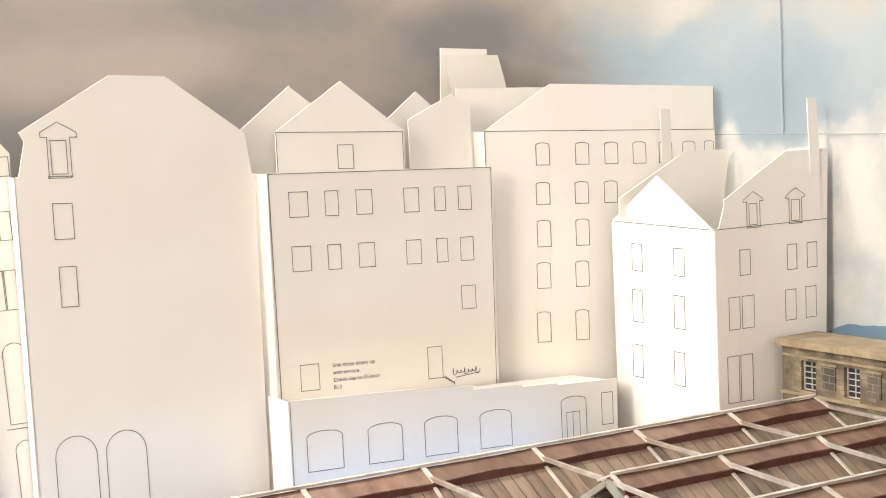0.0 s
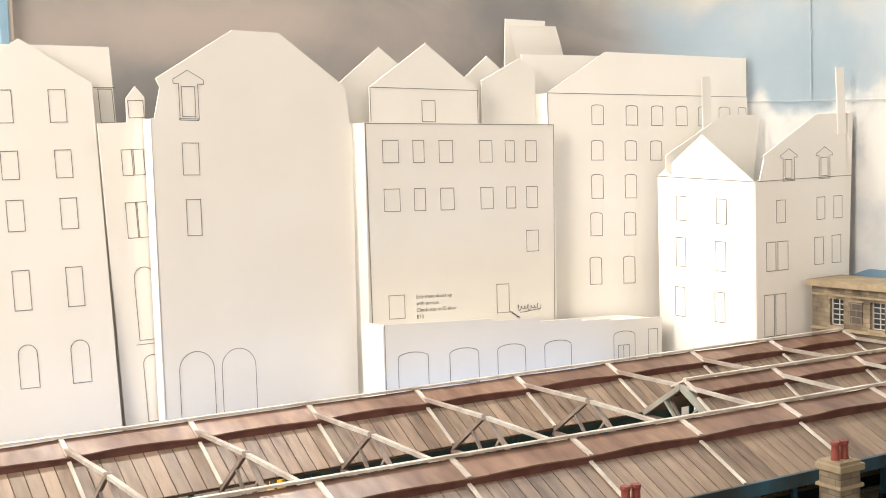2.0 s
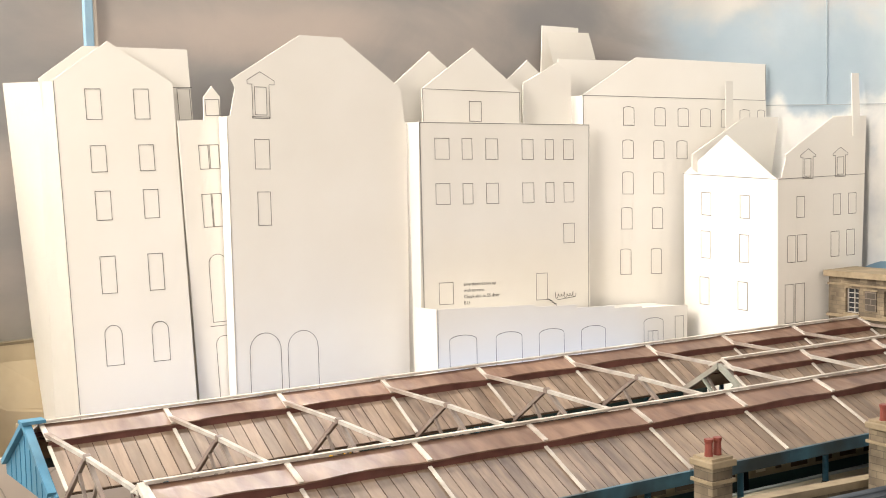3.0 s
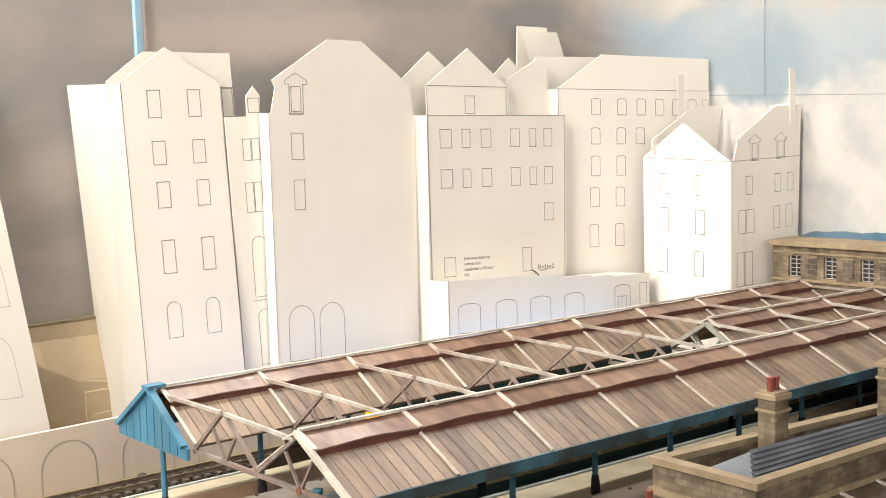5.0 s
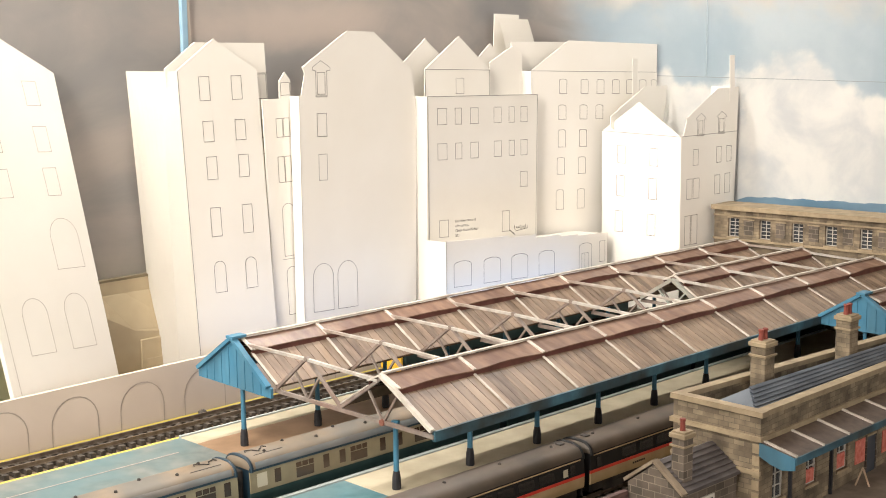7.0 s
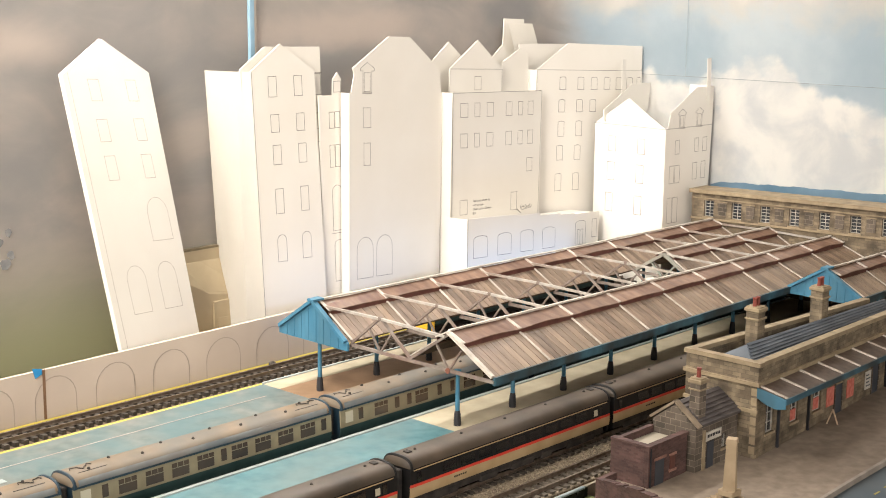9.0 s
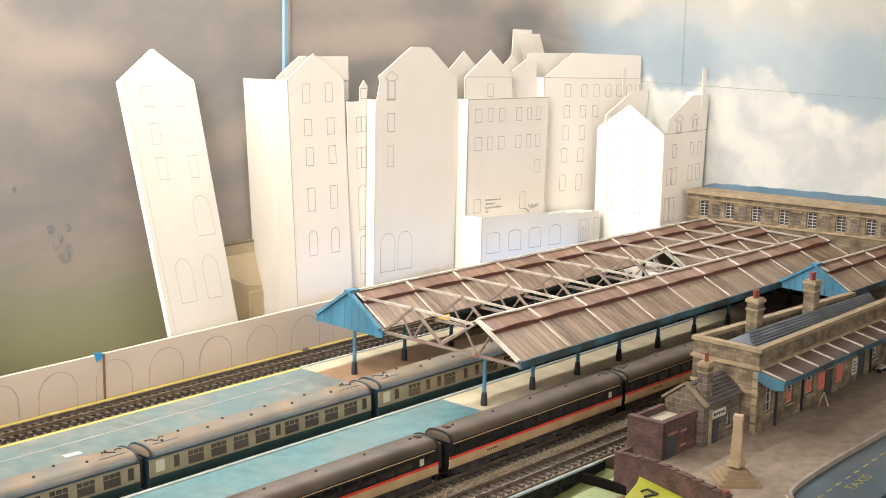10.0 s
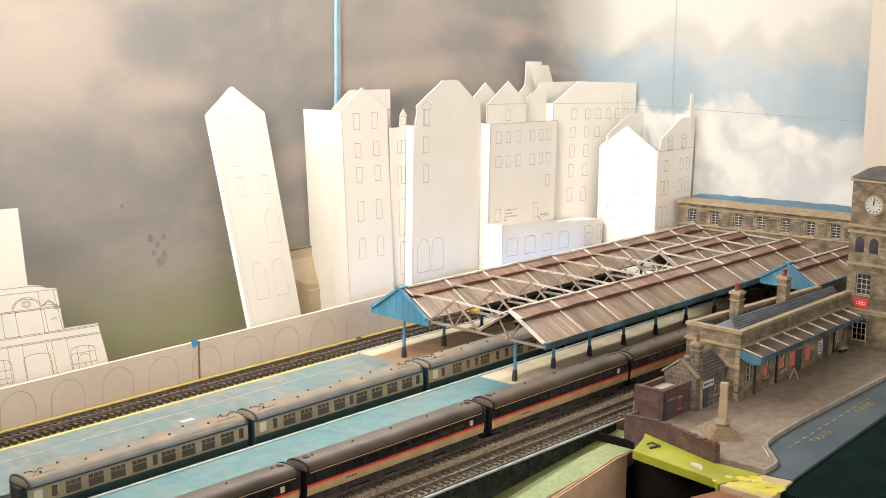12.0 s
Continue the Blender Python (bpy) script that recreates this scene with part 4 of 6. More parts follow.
def truss(x, bare):
    """A lattice truss across the tracks; where the middle roof is missing its rafters are bare."""
    zr, ze = ridge_z(x), eave_z(x)
    t = thing("roof_truss", (x, YM, 0.5), "grey-painted lattice roof truss with rusty joints" if bare else "grey-painted lattice truss under the canopies", "roof truss", "roof trusses")
    part("bottom_chord", beam(bmesh.new(), (x, VA + 0.02, ze - 0.04), (x, VC, ze - 0.04), 0.022, 0.030), STEEL, t)
    for a, b in ((YA, YM), (YM, YB)):
        part("top_tie", beam(bmesh.new(), (x, a - (0.10 if a == YA else 0.005), zr - (0.020 if a == YA else 0.012)), (x, b + (0.005 if b == YM else 0.05), zr - (0.012 if b == YM else 0.03)), 0.027, 0.022), TIE, t)
    if bare:
        for ye in (VA, VB):
            part("rafter", beam(bmesh.new(), (x, YM, zr), (x, ye, ze - 0.02), 0.023, 0.023), STEEL, t)
        part("rafter", beam(bmesh.new(), (x, YB, zr), (x, VB, ze - 0.02), 0.023, 0.023), STEEL, t)
        for yc in (YM, YB):
            for s in (-1, 1):
                part("web_strut", beam(bmesh.new(), (x, yc + s * 0.01, ze - 0.03), (x, yc + s * 0.15, zr - 0.12), 0.018, 0.016), STEEL, t)
        part("joint_plate", turned(bmesh.new(), (x - 0.018, YM, zr - 0.01), [(0.02, 0), (0.02, 0.036)], 8, "x"), STEEL, t)
    part("joint_plate", turned(bmesh.new(), (x - 0.02, YB, ze - 0.04), [(0.026, 0), (0.026, 0.04)], 8, "x"), RUST, t, "rusty round joint plate")
    return t


for k, x in enumerate(XS):
    truss(x, k < 7)

solid("white_card", B(4.36, 0.86, 0.50, 4.64, 1.08, 0.51), PAPER, "small white card offcut lying on the truss chords", "card offcut")

# columns
BLACK = mat("black_paint", (0.012, 0.013, 0.016), (0.03, 0.03, 0.035), 60, 0.6, 0.1)


def column(x, y, top):
    c = thing("canopy_column", (x, y, 0), "slim blue cast-iron column with a dark base", "column", "canopy columns")
    part("shaft", turned(bmesh.new(), (x, y, 0), [(0.022, 0.0), (0.021, 0.2), (0.0185, top - 0.05), (0.032, top - 0.02), (0.032, top)], 10), BLUE, c, smooth=True)
    part("base", turned(bmesh.new(), (x, y, 0), [(0.033, 0.0), (0.034, 0.03), (0.030, 0.10), (0.026, 0.125), (0.0225, 0.14)], 8), BLACK, c)
    return c


first = column(0.02, YB, 0.52)
for k, x in enumerate(XS):
    if k:
        copy_thing(first, pose((x + 0.12) * S, YB * S, 0))
    if k < 9:
        copy_thing(first, pose((x - 0.02) * S, 1.70 * S, 0))
for x in XC[:3]:
    copy_thing(first, pose(x * S, YC * S, 0))

# ---- trains ----
CREAM = mat("cream_coach_paint", (0.205, 0.175, 0.11), (0.285, 0.245, 0.155), 60, 0.5, 0.08, stain=0.5, stain_colour=(0.20, 0.15, 0.09), stain_scale=20)
GREEN = mat("dark_green_coach_paint", (0.012, 0.035, 0.035), (0.025, 0.055, 0.052), 60, 0.45, 0.08)
NAVY = mat("dark_blue_end", (0.010, 0.026, 0.04), (0.018, 0.045, 0.068), 50, 0.5, 0.08)
ROOF_TAN = mat("dusty_coach_roof", (0.15, 0.112, 0.070), (0.255, 0.18, 0.112), 40, 0.6, 0.1, stain=0.85, stain_colour=(0.13, 0.125, 0.11), stain_scale=17, cover=0.64)
ROOF_GREY = mat("sooty_coach_roof", (0.034, 0.026, 0.018), (0.095, 0.068, 0.046), 26, 0.5, 0.08, stain=0.5, stain_colour=(0.08, 0.07, 0.06), stain_scale=12)
DARK = mat("charcoal_coach_paint", (0.008, 0.008, 0.0085), (0.017, 0.016, 0.015), 60, 0.5, 0.06, spec=0.18)
SHOULDER = mat("grey_blue_roof_paint", (0.075, 0.10, 0.11), (0.16, 0.17, 0.165), 40, 0.5, 0.05, stain=0.6, stain_colour=(0.20, 0.145, 0.10), stain_scale=16)
BEIGE = mat("beige_coach_paint", (0.36, 0.25, 0.125), (0.45, 0.33, 0.185), 50, 0.55, 0.08)
RED = mat("red_stripe", (0.50, 0.035, 0.02), (0.62, 0.06, 0.035), 50, 0.5, 0.05)
GLASS_BLACK = mat("tinted_coach_glass", (0.006, 0.006, 0.007), (0.012, 0.012, 0.012), 30, 0.15, 0.0, spec=0.5)
GLASS = mat("coach_glass", (0.035, 0.02, 0.014), (0.07, 0.045, 0.03), 30, 0.15, 0.0, spec=0.6)
FROST = mat("frosted_glass", (0.42, 0.38, 0.28), (0.52, 0.47, 0.36), 30, 0.4, 0.0)
UNDER = mat("underframe_black", (0.015, 0.013, 0.012), (0.05, 0.042, 0.036), 120, 0.75, 0.2)
LEN, HALF = 2.63, 0.152
Z_SKIRT, Z_WAIST, Z_CANT, Z_TOP = -0.075, 0.05, 0.228, 0.312


def side_y(z):
    return HALF - 0.012 * max(0.0, (z - 0.05) / 0.2) ** 2 - 0.012 * max(0.0, (0.02 - z) / 0.07)


def coach_side(bm, x0, x1, z0, z1, out=0.0, sides=(-1, 1)):
    n = 4
    for s in sides:
        ring = []
        for k in range(n + 1):
            z = z0 + (z1 - z0) * k / n
            ring.append([bm.verts.new(V(x, s * (side_y(z) + out + d), z)) for x, d in ((x0, 0), (x1, 0), (x1, -0.012), (x0, -0.012))])
        for a, c in zip(ring, ring[1:]):
            for i in range(4):
                j = (i + 1) % 4
                bm.faces.new((a[i], a[j], c[j], c[i]))
        bm.faces.new(ring[0][::-1]), bm.faces.new(ring[-1])
    return bm


def coach_roof(bm, x0, x1):
    n = 14
    rings = []
    for x, sc in ((x0, 0.86), (x0 + 0.02, 0.97), (x0 + 0.07, 1.0), (x1 - 0.07, 1.0), (x1 - 0.02, 0.97), (x1, 0.86)):
        ring = []
        for k in range(n + 1):
            a = math.pi * k / n
            w = side_y(Z_CANT) + 0.008
            ring.append(bm.verts.new(V(x, -w * (0.55 + 0.45 * sc) * math.copysign(abs(math.cos(a)) ** 0.72, math.cos(a)), Z_CANT - 0.004 + (Z_TOP - Z_CANT) * sc * math.sin(a) ** 0.85)))
        rings.append(ring)
    for a, c in zip(rings, rings[1:]):
        for k in range(n):
            bm.faces.new((a[k], a[k + 1], c[k + 1], c[k]))
    bm.faces.new(rings[0]), bm.faces.new(rings[-1][::-1])
    return bm


def roof_rim(x0, x1, out):
    """A raised band round the end of the roof, from eave to eave."""
    bm, n = bmesh.new(), 14
    w = side_y(Z_CANT) + 0.008
    rings = [[bm.verts.new(V(x, -(w + o) * math.copysign(abs(math.cos(a)) ** 0.72, math.cos(a)), Z_CANT - 0.02 + (Z_TOP - Z_CANT + o + 0.016) * math.sin(a) ** 0.85)) for a in [math.pi * k / n for k in range(n + 1)]] for x, o in ((x0, -0.02), (x0, out), (x1, out), (x1, -0.02))]
    for p, q in zip(rings, rings[1:] + rings[:1]):
        for k in range(n):
            bm.faces.new((p[k], p[k + 1], q[k + 1], q[k]))
    return bm


def bogie(t, x):
    b = part("bogie", box(box(B(x - 0.20, -0.125, -0.11, x + 0.20, -0.108, -0.05, 0.006), x - 0.20, 0.108, -0.11, x + 0.20, 0.125, -0.05), x - 0.05, -0.125, -0.10, x + 0.05, 0.125, -0.06), UNDER, t)
    for dx in (-0.11, 0.11):
        bm = bmesh.new()
        for s in (-1, 1):
            turned(bm, (x + dx, s * 0.078 - 0.012, -0.06), [(0.062, 0.0), (0.062, 0.024)], 14, "y")
        turned(bm, (x + dx, -0.1, -0.06), [(0.012, 0.0), (0.012, 0.2)], 6, "y")
        part("wheelset", bm, UNDER, b)


def coach(kind):
    ic = kind == "ic"
    LEN = 2.59 if ic else 2.61
    label = {"ic": "charcoal and beige coach with a red stripe, dusty roof", "brake": "dark green and cream brake coach with a few narrow windows"}.get(kind, "dark green and cream coach with a dusty tan roof")
    t = thing("railway_coach", (0, 0, 0), label, "coach", "intercity coaches" if ic else "green and cream coaches")
    if ic:
        part("upper_body", coach_side(bmesh.new(), 0, LEN, 0.097, Z_CANT), DARK, t)
        part("red_band", coach_side(bmesh.new(), 0.0, LEN, 0.074, 0.096, 0.002), RED, t)
        part("lower_body", coach_side(bmesh.new(), 0, LEN, -0.012, 0.073), BEIGE, t)
        part("cantrail_line", coach_side(bmesh.new(), 0.04, LEN - 0.04, 0.203, 0.211, 0.003), BEIGE, t)
        for s in (-1, 1):
            for k in range(9):
                x = 0.37 + 0.215 * k
                part("window", coach_side(bmesh.new(), x, x + 0.165, 0.118, 0.185, 0.0025, (s,)), GLASS_BLACK, t)
            for x in (0.07, LEN - 0.16):
                part("door_window", coach_side(bmesh.new(), x, x + 0.05, 0.112, 0.185, 0.003, (s,)), GLASS_BLACK, t)
            part("toilet_window", coach_side(bmesh.new(), LEN - 0.235, LEN - 0.185, 0.115, 0.17, 0.003, (s,)), FROST, t)
            bm = bmesh.new()
            for k in range(6):
                coach_side(bm, 0.5 + 0.026 * k, 0.516 + 0.026 * k, 0.034, 0.048, 0.002, (s,))
            part("lettering_bars", bm, DARK, t)
    else:
        part("upper_body", coach_side(bmesh.new(), 0, LEN, Z_WAIST, Z_CANT - 0.02), CREAM, t)
        part("lower_body", coach_side(bmesh.new(), 0, LEN, Z_SKIRT, Z_WAIST - 0.002), GREEN, t)
        part("cantrail_band", coach_side(bmesh.new(), 0, LEN, Z_CANT - 0.020, Z_CANT + 0.012, 0.006), NAVY, t)
        brake = kind == "brake"
        xs = [0.42, 0.95, 1.62, 1.90, 2.18] if brake else [0.40, 0.65, 0.90, 1.15, 1.50, 1.75, 2.0, 2.25]
        for s in (-1, 1):
            for x in xs:
                w = part("window", coach_side(bmesh.new(), x, x + 0.165, 0.072, 0.185, 0.0025, (s,)), GLASS, t)
                bm = bmesh.new()
                coach_side(bm, x - 0.002, x + 0.167, 0.144, 0.149, 0.004, (s,))
                for q in (0.05, 0.11):
                    coach_side(bm, x + q, x + q + 0.005, 0.149, 0.185, 0.004, (s,))
                part("vent_frame", bm, CREAM, w)
            for x in (0.22, 0.68, 0.84, 1.25, 1.43, LEN - 0.12) if brake else (0.25, 1.39, LEN - 0.12):
                part("door_window", coach_side(bmesh.new(), x, x + 0.055, 0.085, 0.185, 0.003, (s,)), GLASS, t)
            part("toilet_window", coach_side(bmesh.new(), 0.06, 0.15, 0.085, 0.185, 0.003, (s,)), FROST, t)
    part("end_wall", B(0.004, -0.138, Z_SKIRT, 0.02, 0.138, 0.262), DARK if ic else NAVY, t)
    part("end_wall", B(LEN - 0.02, -0.138, Z_SKIRT, LEN - 0.004, 0.138, 0.262), DARK if ic else NAVY, t)
    for x in (-0.03, LEN):
        part("gangway", B(x, -0.06, -0.03, x + 0.034, 0.06, 0.21, 0.008), UNDER, t)
    roof = part("roof", coach_roof(bmesh.new(), 0.0, LEN), ROOF_GREY if ic else ROOF_TAN, t, smooth=True)
    for xr in (0.004, LEN - 0.026):
        part("roof_rim", roof_rim(xr, xr + 0.022, 0.007), DARK if ic else NAVY, roof, smooth=True)
    if not ic:
        for lo, hi in ((0.0, 0.52), (math.pi - 0.52, math.pi)):
            bm = bmesh.new()
            w = side_y(Z_CANT) + 0.008
            rings = [[bm.verts.new(V(x, -(w + 0.001) * math.copysign(abs(math.cos(a)) ** 0.72, math.cos(a)), Z_CANT - 0.003 + (Z_TOP - Z_CANT) * math.sin(a) ** 0.85)) for a in [lo + (hi - lo) * q / 4 for q in range(5)]] for x in (0.05, LEN - 0.05)]
            for q in range(4):
                bm.faces.new((rings[0][q], rings[0][q + 1], rings[1][q + 1], rings[1][q]))
            bmesh.ops.solidify(bm, geom=bm.faces[:], thickness=0.0002)
            part("roof_shoulder", bm, SHOULDER, roof, "grey-blue shoulder of the roof", smooth=True)
    n = 5 if ic else 10
    for k in range(n):
        x = 0.2 + (LEN - 0.4) * k / (n - 1)
        yv = (0.0 if ic else (-0.055, 0.045)[k % 2])
        part("roof_vent", turned(bmesh.new(), (x, yv, Z_TOP - 0.012), [(0.013, 0.0), (0.013, 0.012), (0.008, 0.02)], 8), UNDER, roof)
    if ic:
        for x in (0.09, LEN - 0.13):
            part("roof_hatch", B(x, -0.03, Z_TOP - 0.004, x + 0.05, 0.03, Z_TOP + 0.006, 0.003), UNDER, roof)
    else:
        for x0, sx in ((0.05, 1), (LEN - 0.05, -1)):
            loop = [(x0 + sx * (0.02 + 0.016 * q), 0.03 * math.sin(q * 0.75) + 0.012 * math.sin(q * 1.9)) for q in range(13)]
            bm = bmesh.new()
            for (xa, ya), (xb, yb) in zip(loop, loop[1:]):
                beam(bm, (xa, ya, Z_TOP + 0.002), (xb, yb, Z_TOP + 0.002), 0.006, 0.006)
            part("roof_pipe", bm, UNDER, roof)
            part("roof_pipe", beam(bmesh.new(), (x0 + sx * 0.04, -0.075, Z_TOP - 0.012), (x0 + sx * 0.30, -0.075, Z_TOP - 0.012), 0.006, 0.010), UNDER, roof)
    part("underframe", B(0.05, -0.12, -0.085, LEN - 0.05, 0.12, Z_SKIRT + 0.06), UNDER, t)
    for x, w in ((0.85, 0.22), (1.25, 0.3), (1.65, 0.15)):
        part("equipment_box", B(x, -0.13, -0.11, x + w, 0.13, -0.05, 0.008), UNDER, t)
    for x in (0.38, LEN - 0.38):
        bogie(t, x)
    return t


Y_T1, Y_T2 = 0.75, -0.765
mk = coach("green")
mk.matrix_basis = pose(-3.60 * S, Y_T1 * S, 0)
coach("brake").matrix_basis = pose(-0.88 * S, Y_T1 * S, 0)
for x in (-6.31, 1.82, 4.5):
    copy_thing(mk, pose(x * S, Y_T1 * S, 0))
ic = coach("ic")
ic.matrix_basis = pose(-1.56 * S, Y_T2 * S, 0)
for x in (-7.0, -4.30, 1.10, 3.78):
    copy_thing(ic, pose(x * S, Y_T2 * S, 0))

# ---- the far train: a yellow-nosed unit on the back track ----
UNIT_GREEN = mat("unit_dark_green", (0.015, 0.035, 0.035), (0.03, 0.06, 0.055), 60, 0.5, 0.1)
ORANGE = mat("warning_yellow", (0.75, 0.40, 0.02), (0.85, 0.50, 0.05), 40, 0.5, 0.05)
u = thing("diesel_unit", (2.38, 2.68, -0.01), "dark green railcar with an orange-yellow nose under the canopy", "railcar")
part("body", B(2.42, 2.53, 0.03, 5.9, 2.83, 0.27, 0.02), UNIT_GREEN, u)
part("nose", B(2.36, 2.535, -0.03, 2.42, 2.825, 0.25, 0.02), ORANGE, u, "orange-yellow warning panel")
for y in (2.57, 2.70):
    part("cab_window", B(2.353, y, 0.12, 2.365, y + 0.10, 0.20), GLASS, u)
part("underframe", B(2.44, 2.56, -0.035, 5.85, 2.80, 0.03), UNDER, u)

# ---- stone station buildings ----


def stone(name, joint, a, b, bw=0.016, rh=0.0075, bump=0.5, stain=0.4):
    m = bpy.data.materials.new(name)
    m.use_nodes = True
    n, l = m.node_tree.nodes, m.node_tree.links
    bs = n["Principled BSDF"]
    bs.inputs["Roughness"].default_value = 0.8
    geo = n.new("ShaderNodeNewGeometry")
    sep = n.new("ShaderNodeSeparateXYZ")
    l.new(geo.outputs["Position"], sep.inputs[0])
    add = n.new("ShaderNodeMath")
    l.new(sep.outputs[0], add.inputs[0]), l.new(sep.outputs[1], add.inputs[1])
    cmb = n.new("ShaderNodeCombineXYZ")
    l.new(add.outputs[0], cmb.inputs[0]), l.new(sep.outputs[2], cmb.inputs[1])
    br = n.new("ShaderNodeTexBrick")
    br.inputs["Scale"].default_value = 1.0
    br.inputs["Brick Width"].default_value, br.inputs["Row Height"].default_value, br.inputs["Mortar Size"].default_value = bw, rh, rh * 0.06
    br.inputs["Color1"].default_value, br.inputs["Color2"].default_value, br.inputs["Mortar"].default_value = (*a, 1), (*b, 1), (*joint, 1)
    br.inputs["Bias"].default_value = -0.1
    l.new(cmb.outputs[0], br.inputs["Vector"])
    ns = n.new("ShaderNodeTexNoise")
    ns.inputs["Scale"].default_value, ns.inputs["Detail"].default_value = 60, 8
    l.new(geo.outputs["Position"], ns.inputs["Vector"])
    mx = n.new("ShaderNodeMixRGB")
    mx.blend_type = "MULTIPLY"
    rp = n.new("ShaderNodeMapRange")
    rp.inputs[1].default_value, rp.inputs[2].default_value, rp.inputs[3].default_value, rp.inputs[4].default_value = 0.3, 0.7, 1 - stain, 1 + stain * 0.4
    l.new(ns.outputs[0], rp.inputs[0])
    mx.inputs[0].default_value = 1.0
    l.new(br.outputs[0], mx.inputs[1]), l.new(rp.outputs[0], mx.inputs[2])
    l.new(mx.outputs[0], bs.inputs["Base Color"])
    bp = n.new("ShaderNodeBump")
    bp.inputs["Strength"].default_value, bp.inputs["Distance"].default_value = bump, 0.0004
    sub = n.new("ShaderNodeMath")
    sub.operation = "SUBTRACT"
    l.new(ns.outputs[0], sub.inputs[0]), l.new(br.outputs["Fac"], sub.inputs[1])
    l.new(sub.outputs[0], bp.inputs["Height"]), l.new(bp.outputs[0], bs.inputs["Normal"])
    return m


STONE = stone("station_stone", (0.125, 0.096, 0.063), (0.14, 0.108, 0.07), (0.245, 0.193, 0.125), bw=0.0085, rh=0.0036, stain=0.6)
STONE_DARK = stone("hut_stone", (0.20, 0.165, 0.125), (0.075, 0.06, 0.045), (0.145, 0.115, 0.088), bw=0.010, rh=0.0052)
BRICK = stone("dark_red_brick", (0.085, 0.058, 0.05), (0.072, 0.036, 0.031), (0.12, 0.064, 0.054), bw=0.0046, rh=0.0018, bump=0.3)
TRIM = mat("pale_stone_trim", (0.21, 0.163, 0.10), (0.33, 0.26, 0.165), 90, 0.75, 0.25, stain=0.6, stain_colour=(0.20, 0.15, 0.10), stain_scale=28)
SLATE = mat("blue_grey_slate", (0.05, 0.062, 0.078), (0.10, 0.116, 0.136), 60, 0.5, 0.3, rand=0.15, stretch=(0.4, 1, 1))
SLATE_DARK = mat("dark_slate", (0.05, 0.042, 0.042), (0.095, 0.082, 0.078), 60, 0.6, 0.3, rand=0.18)
WHITE = mat("white_frame", (0.38, 0.355, 0.31), (0.52, 0.49, 0.43), 60, 0.6, 0)
PANE = mat("dark_pane", (0.02, 0.022, 0.025), (0.05, 0.055, 0.06), 30, 0.12, 0, spec=0.6)
POT = mat("terracotta_pot", (0.15, 0.032, 0.022), (0.24, 0.058, 0.04), 60, 0.6, 0.1)
PINK = mat("faded_red_poster", (0.40, 0.085, 0.06), (0.58, 0.20, 0.15), 260, 0.7, 0)
DOOR = mat("dark_grey_door", (0.03, 0.035, 0.045), (0.055, 0.06, 0.07), 60, 0.5, 0.1)
BLUE_ROOF = mat("blue_hill_paint", (0.15, 0.27, 0.37), (0.24, 0.36, 0.46), 14, 0.7, 0.05, stain=0.4, stain_colour=(0.2, 0.3, 0.38))


class Face:
    """A wall face: u runs along it, z up, out from it."""

    def __init__(self, x0, y0, x1, y1, tilt=0.0, z0=0.0):
        self.z0 = z0
        d = math.hypot(x1 - x0, y1 - y0)
        self.o, self.d, self.tilt = (x0, y0), ((x1 - x0) / d, (y1 - y0) / d), tilt
        self.n = (self.d[1], -self.d[0])

    def p(self, u, z, out):
        return V(self.o[0] + self.d[0] * u + self.n[0] * out, self.o[1] + self.d[1] * u + self.n[1] * out, z + self.z0 - self.tilt * u)

    def slab(self, u0, z0, u1, z1, o0, o1, bm=None):
        bm = bm or bmesh.new()
        return extrude(bm, [(u0, z0), (u1, z0), (u1, z1), (u0, z1)], lambda a, b: self.p(a, b, o0), lambda a, b: self.p(a, b, o1))

    def prism(self, pts, o0, o1):
        return extrude(bmesh.new(), pts, lambda a, b: self.p(a, b, o0), lambda a, b: self.p(a, b, o1))

    def wall(self, u1, z0, z1, thick, holes, u0=0.0):
        """A wall cut by rectangular openings that share sill and head heights, piece by piece."""
        bm = bmesh.new()
        us = sorted({u0, u1, *[h[0] for h in holes], *[h[2] for h in holes]})
        for a, b in zip(us, us[1:]):
            mid = (a + b) / 2
            cuts = sorted((h[1], h[3]) for h in holes if h[0] < mid < h[2])
            z = z0
            for c0, c1 in cuts:
                self.slab(a, z, b, c0, -thick, 0.0, bm)
                z = c1
            self.slab(a, z, b, z1, -thick, 0.0, bm)
        bmesh.ops.remove_doubles(bm, verts=bm.verts, dist=1e-6)
        return bm


def sash(face, parent, u0, z0, u1, z1, cols=2, rows=3, depth=0.04, name="window"):
    w = part(name, face.slab(u0, z0, u1, z1, -depth - 0.01, -depth), PANE, parent)
    bm = bmesh.new()
    t = 0.006
    for a, b, c, d in ((u0, z0, u0 + t, z1), (u1 - t, z0, u1, z1), (u0, z0, u1, z0 + t), (u0, z1 - t, u1, z1)):
        face.slab(a, b, c, d, -depth, -depth + 0.012, bm)
    for k in range(1, cols):
        uu = u0 + (u1 - u0) * k / cols
        face.slab(uu - 0.003, z0, uu + 0.003, z1, -depth, -depth + 0.008, bm)
    for k in range(1, rows):
        zz = z0 + (z1 - z0) * k / rows
        face.slab(u0, zz - 0.003, u1, zz + 0.003, -depth, -depth + 0.008, bm)
    part("window_frame", bm, WHITE, w)
    part("sill", face.slab(u0 - 0.012, z0 - 0.02, u1 + 0.012, z0, -depth, 0.012), TRIM, w)
    return w


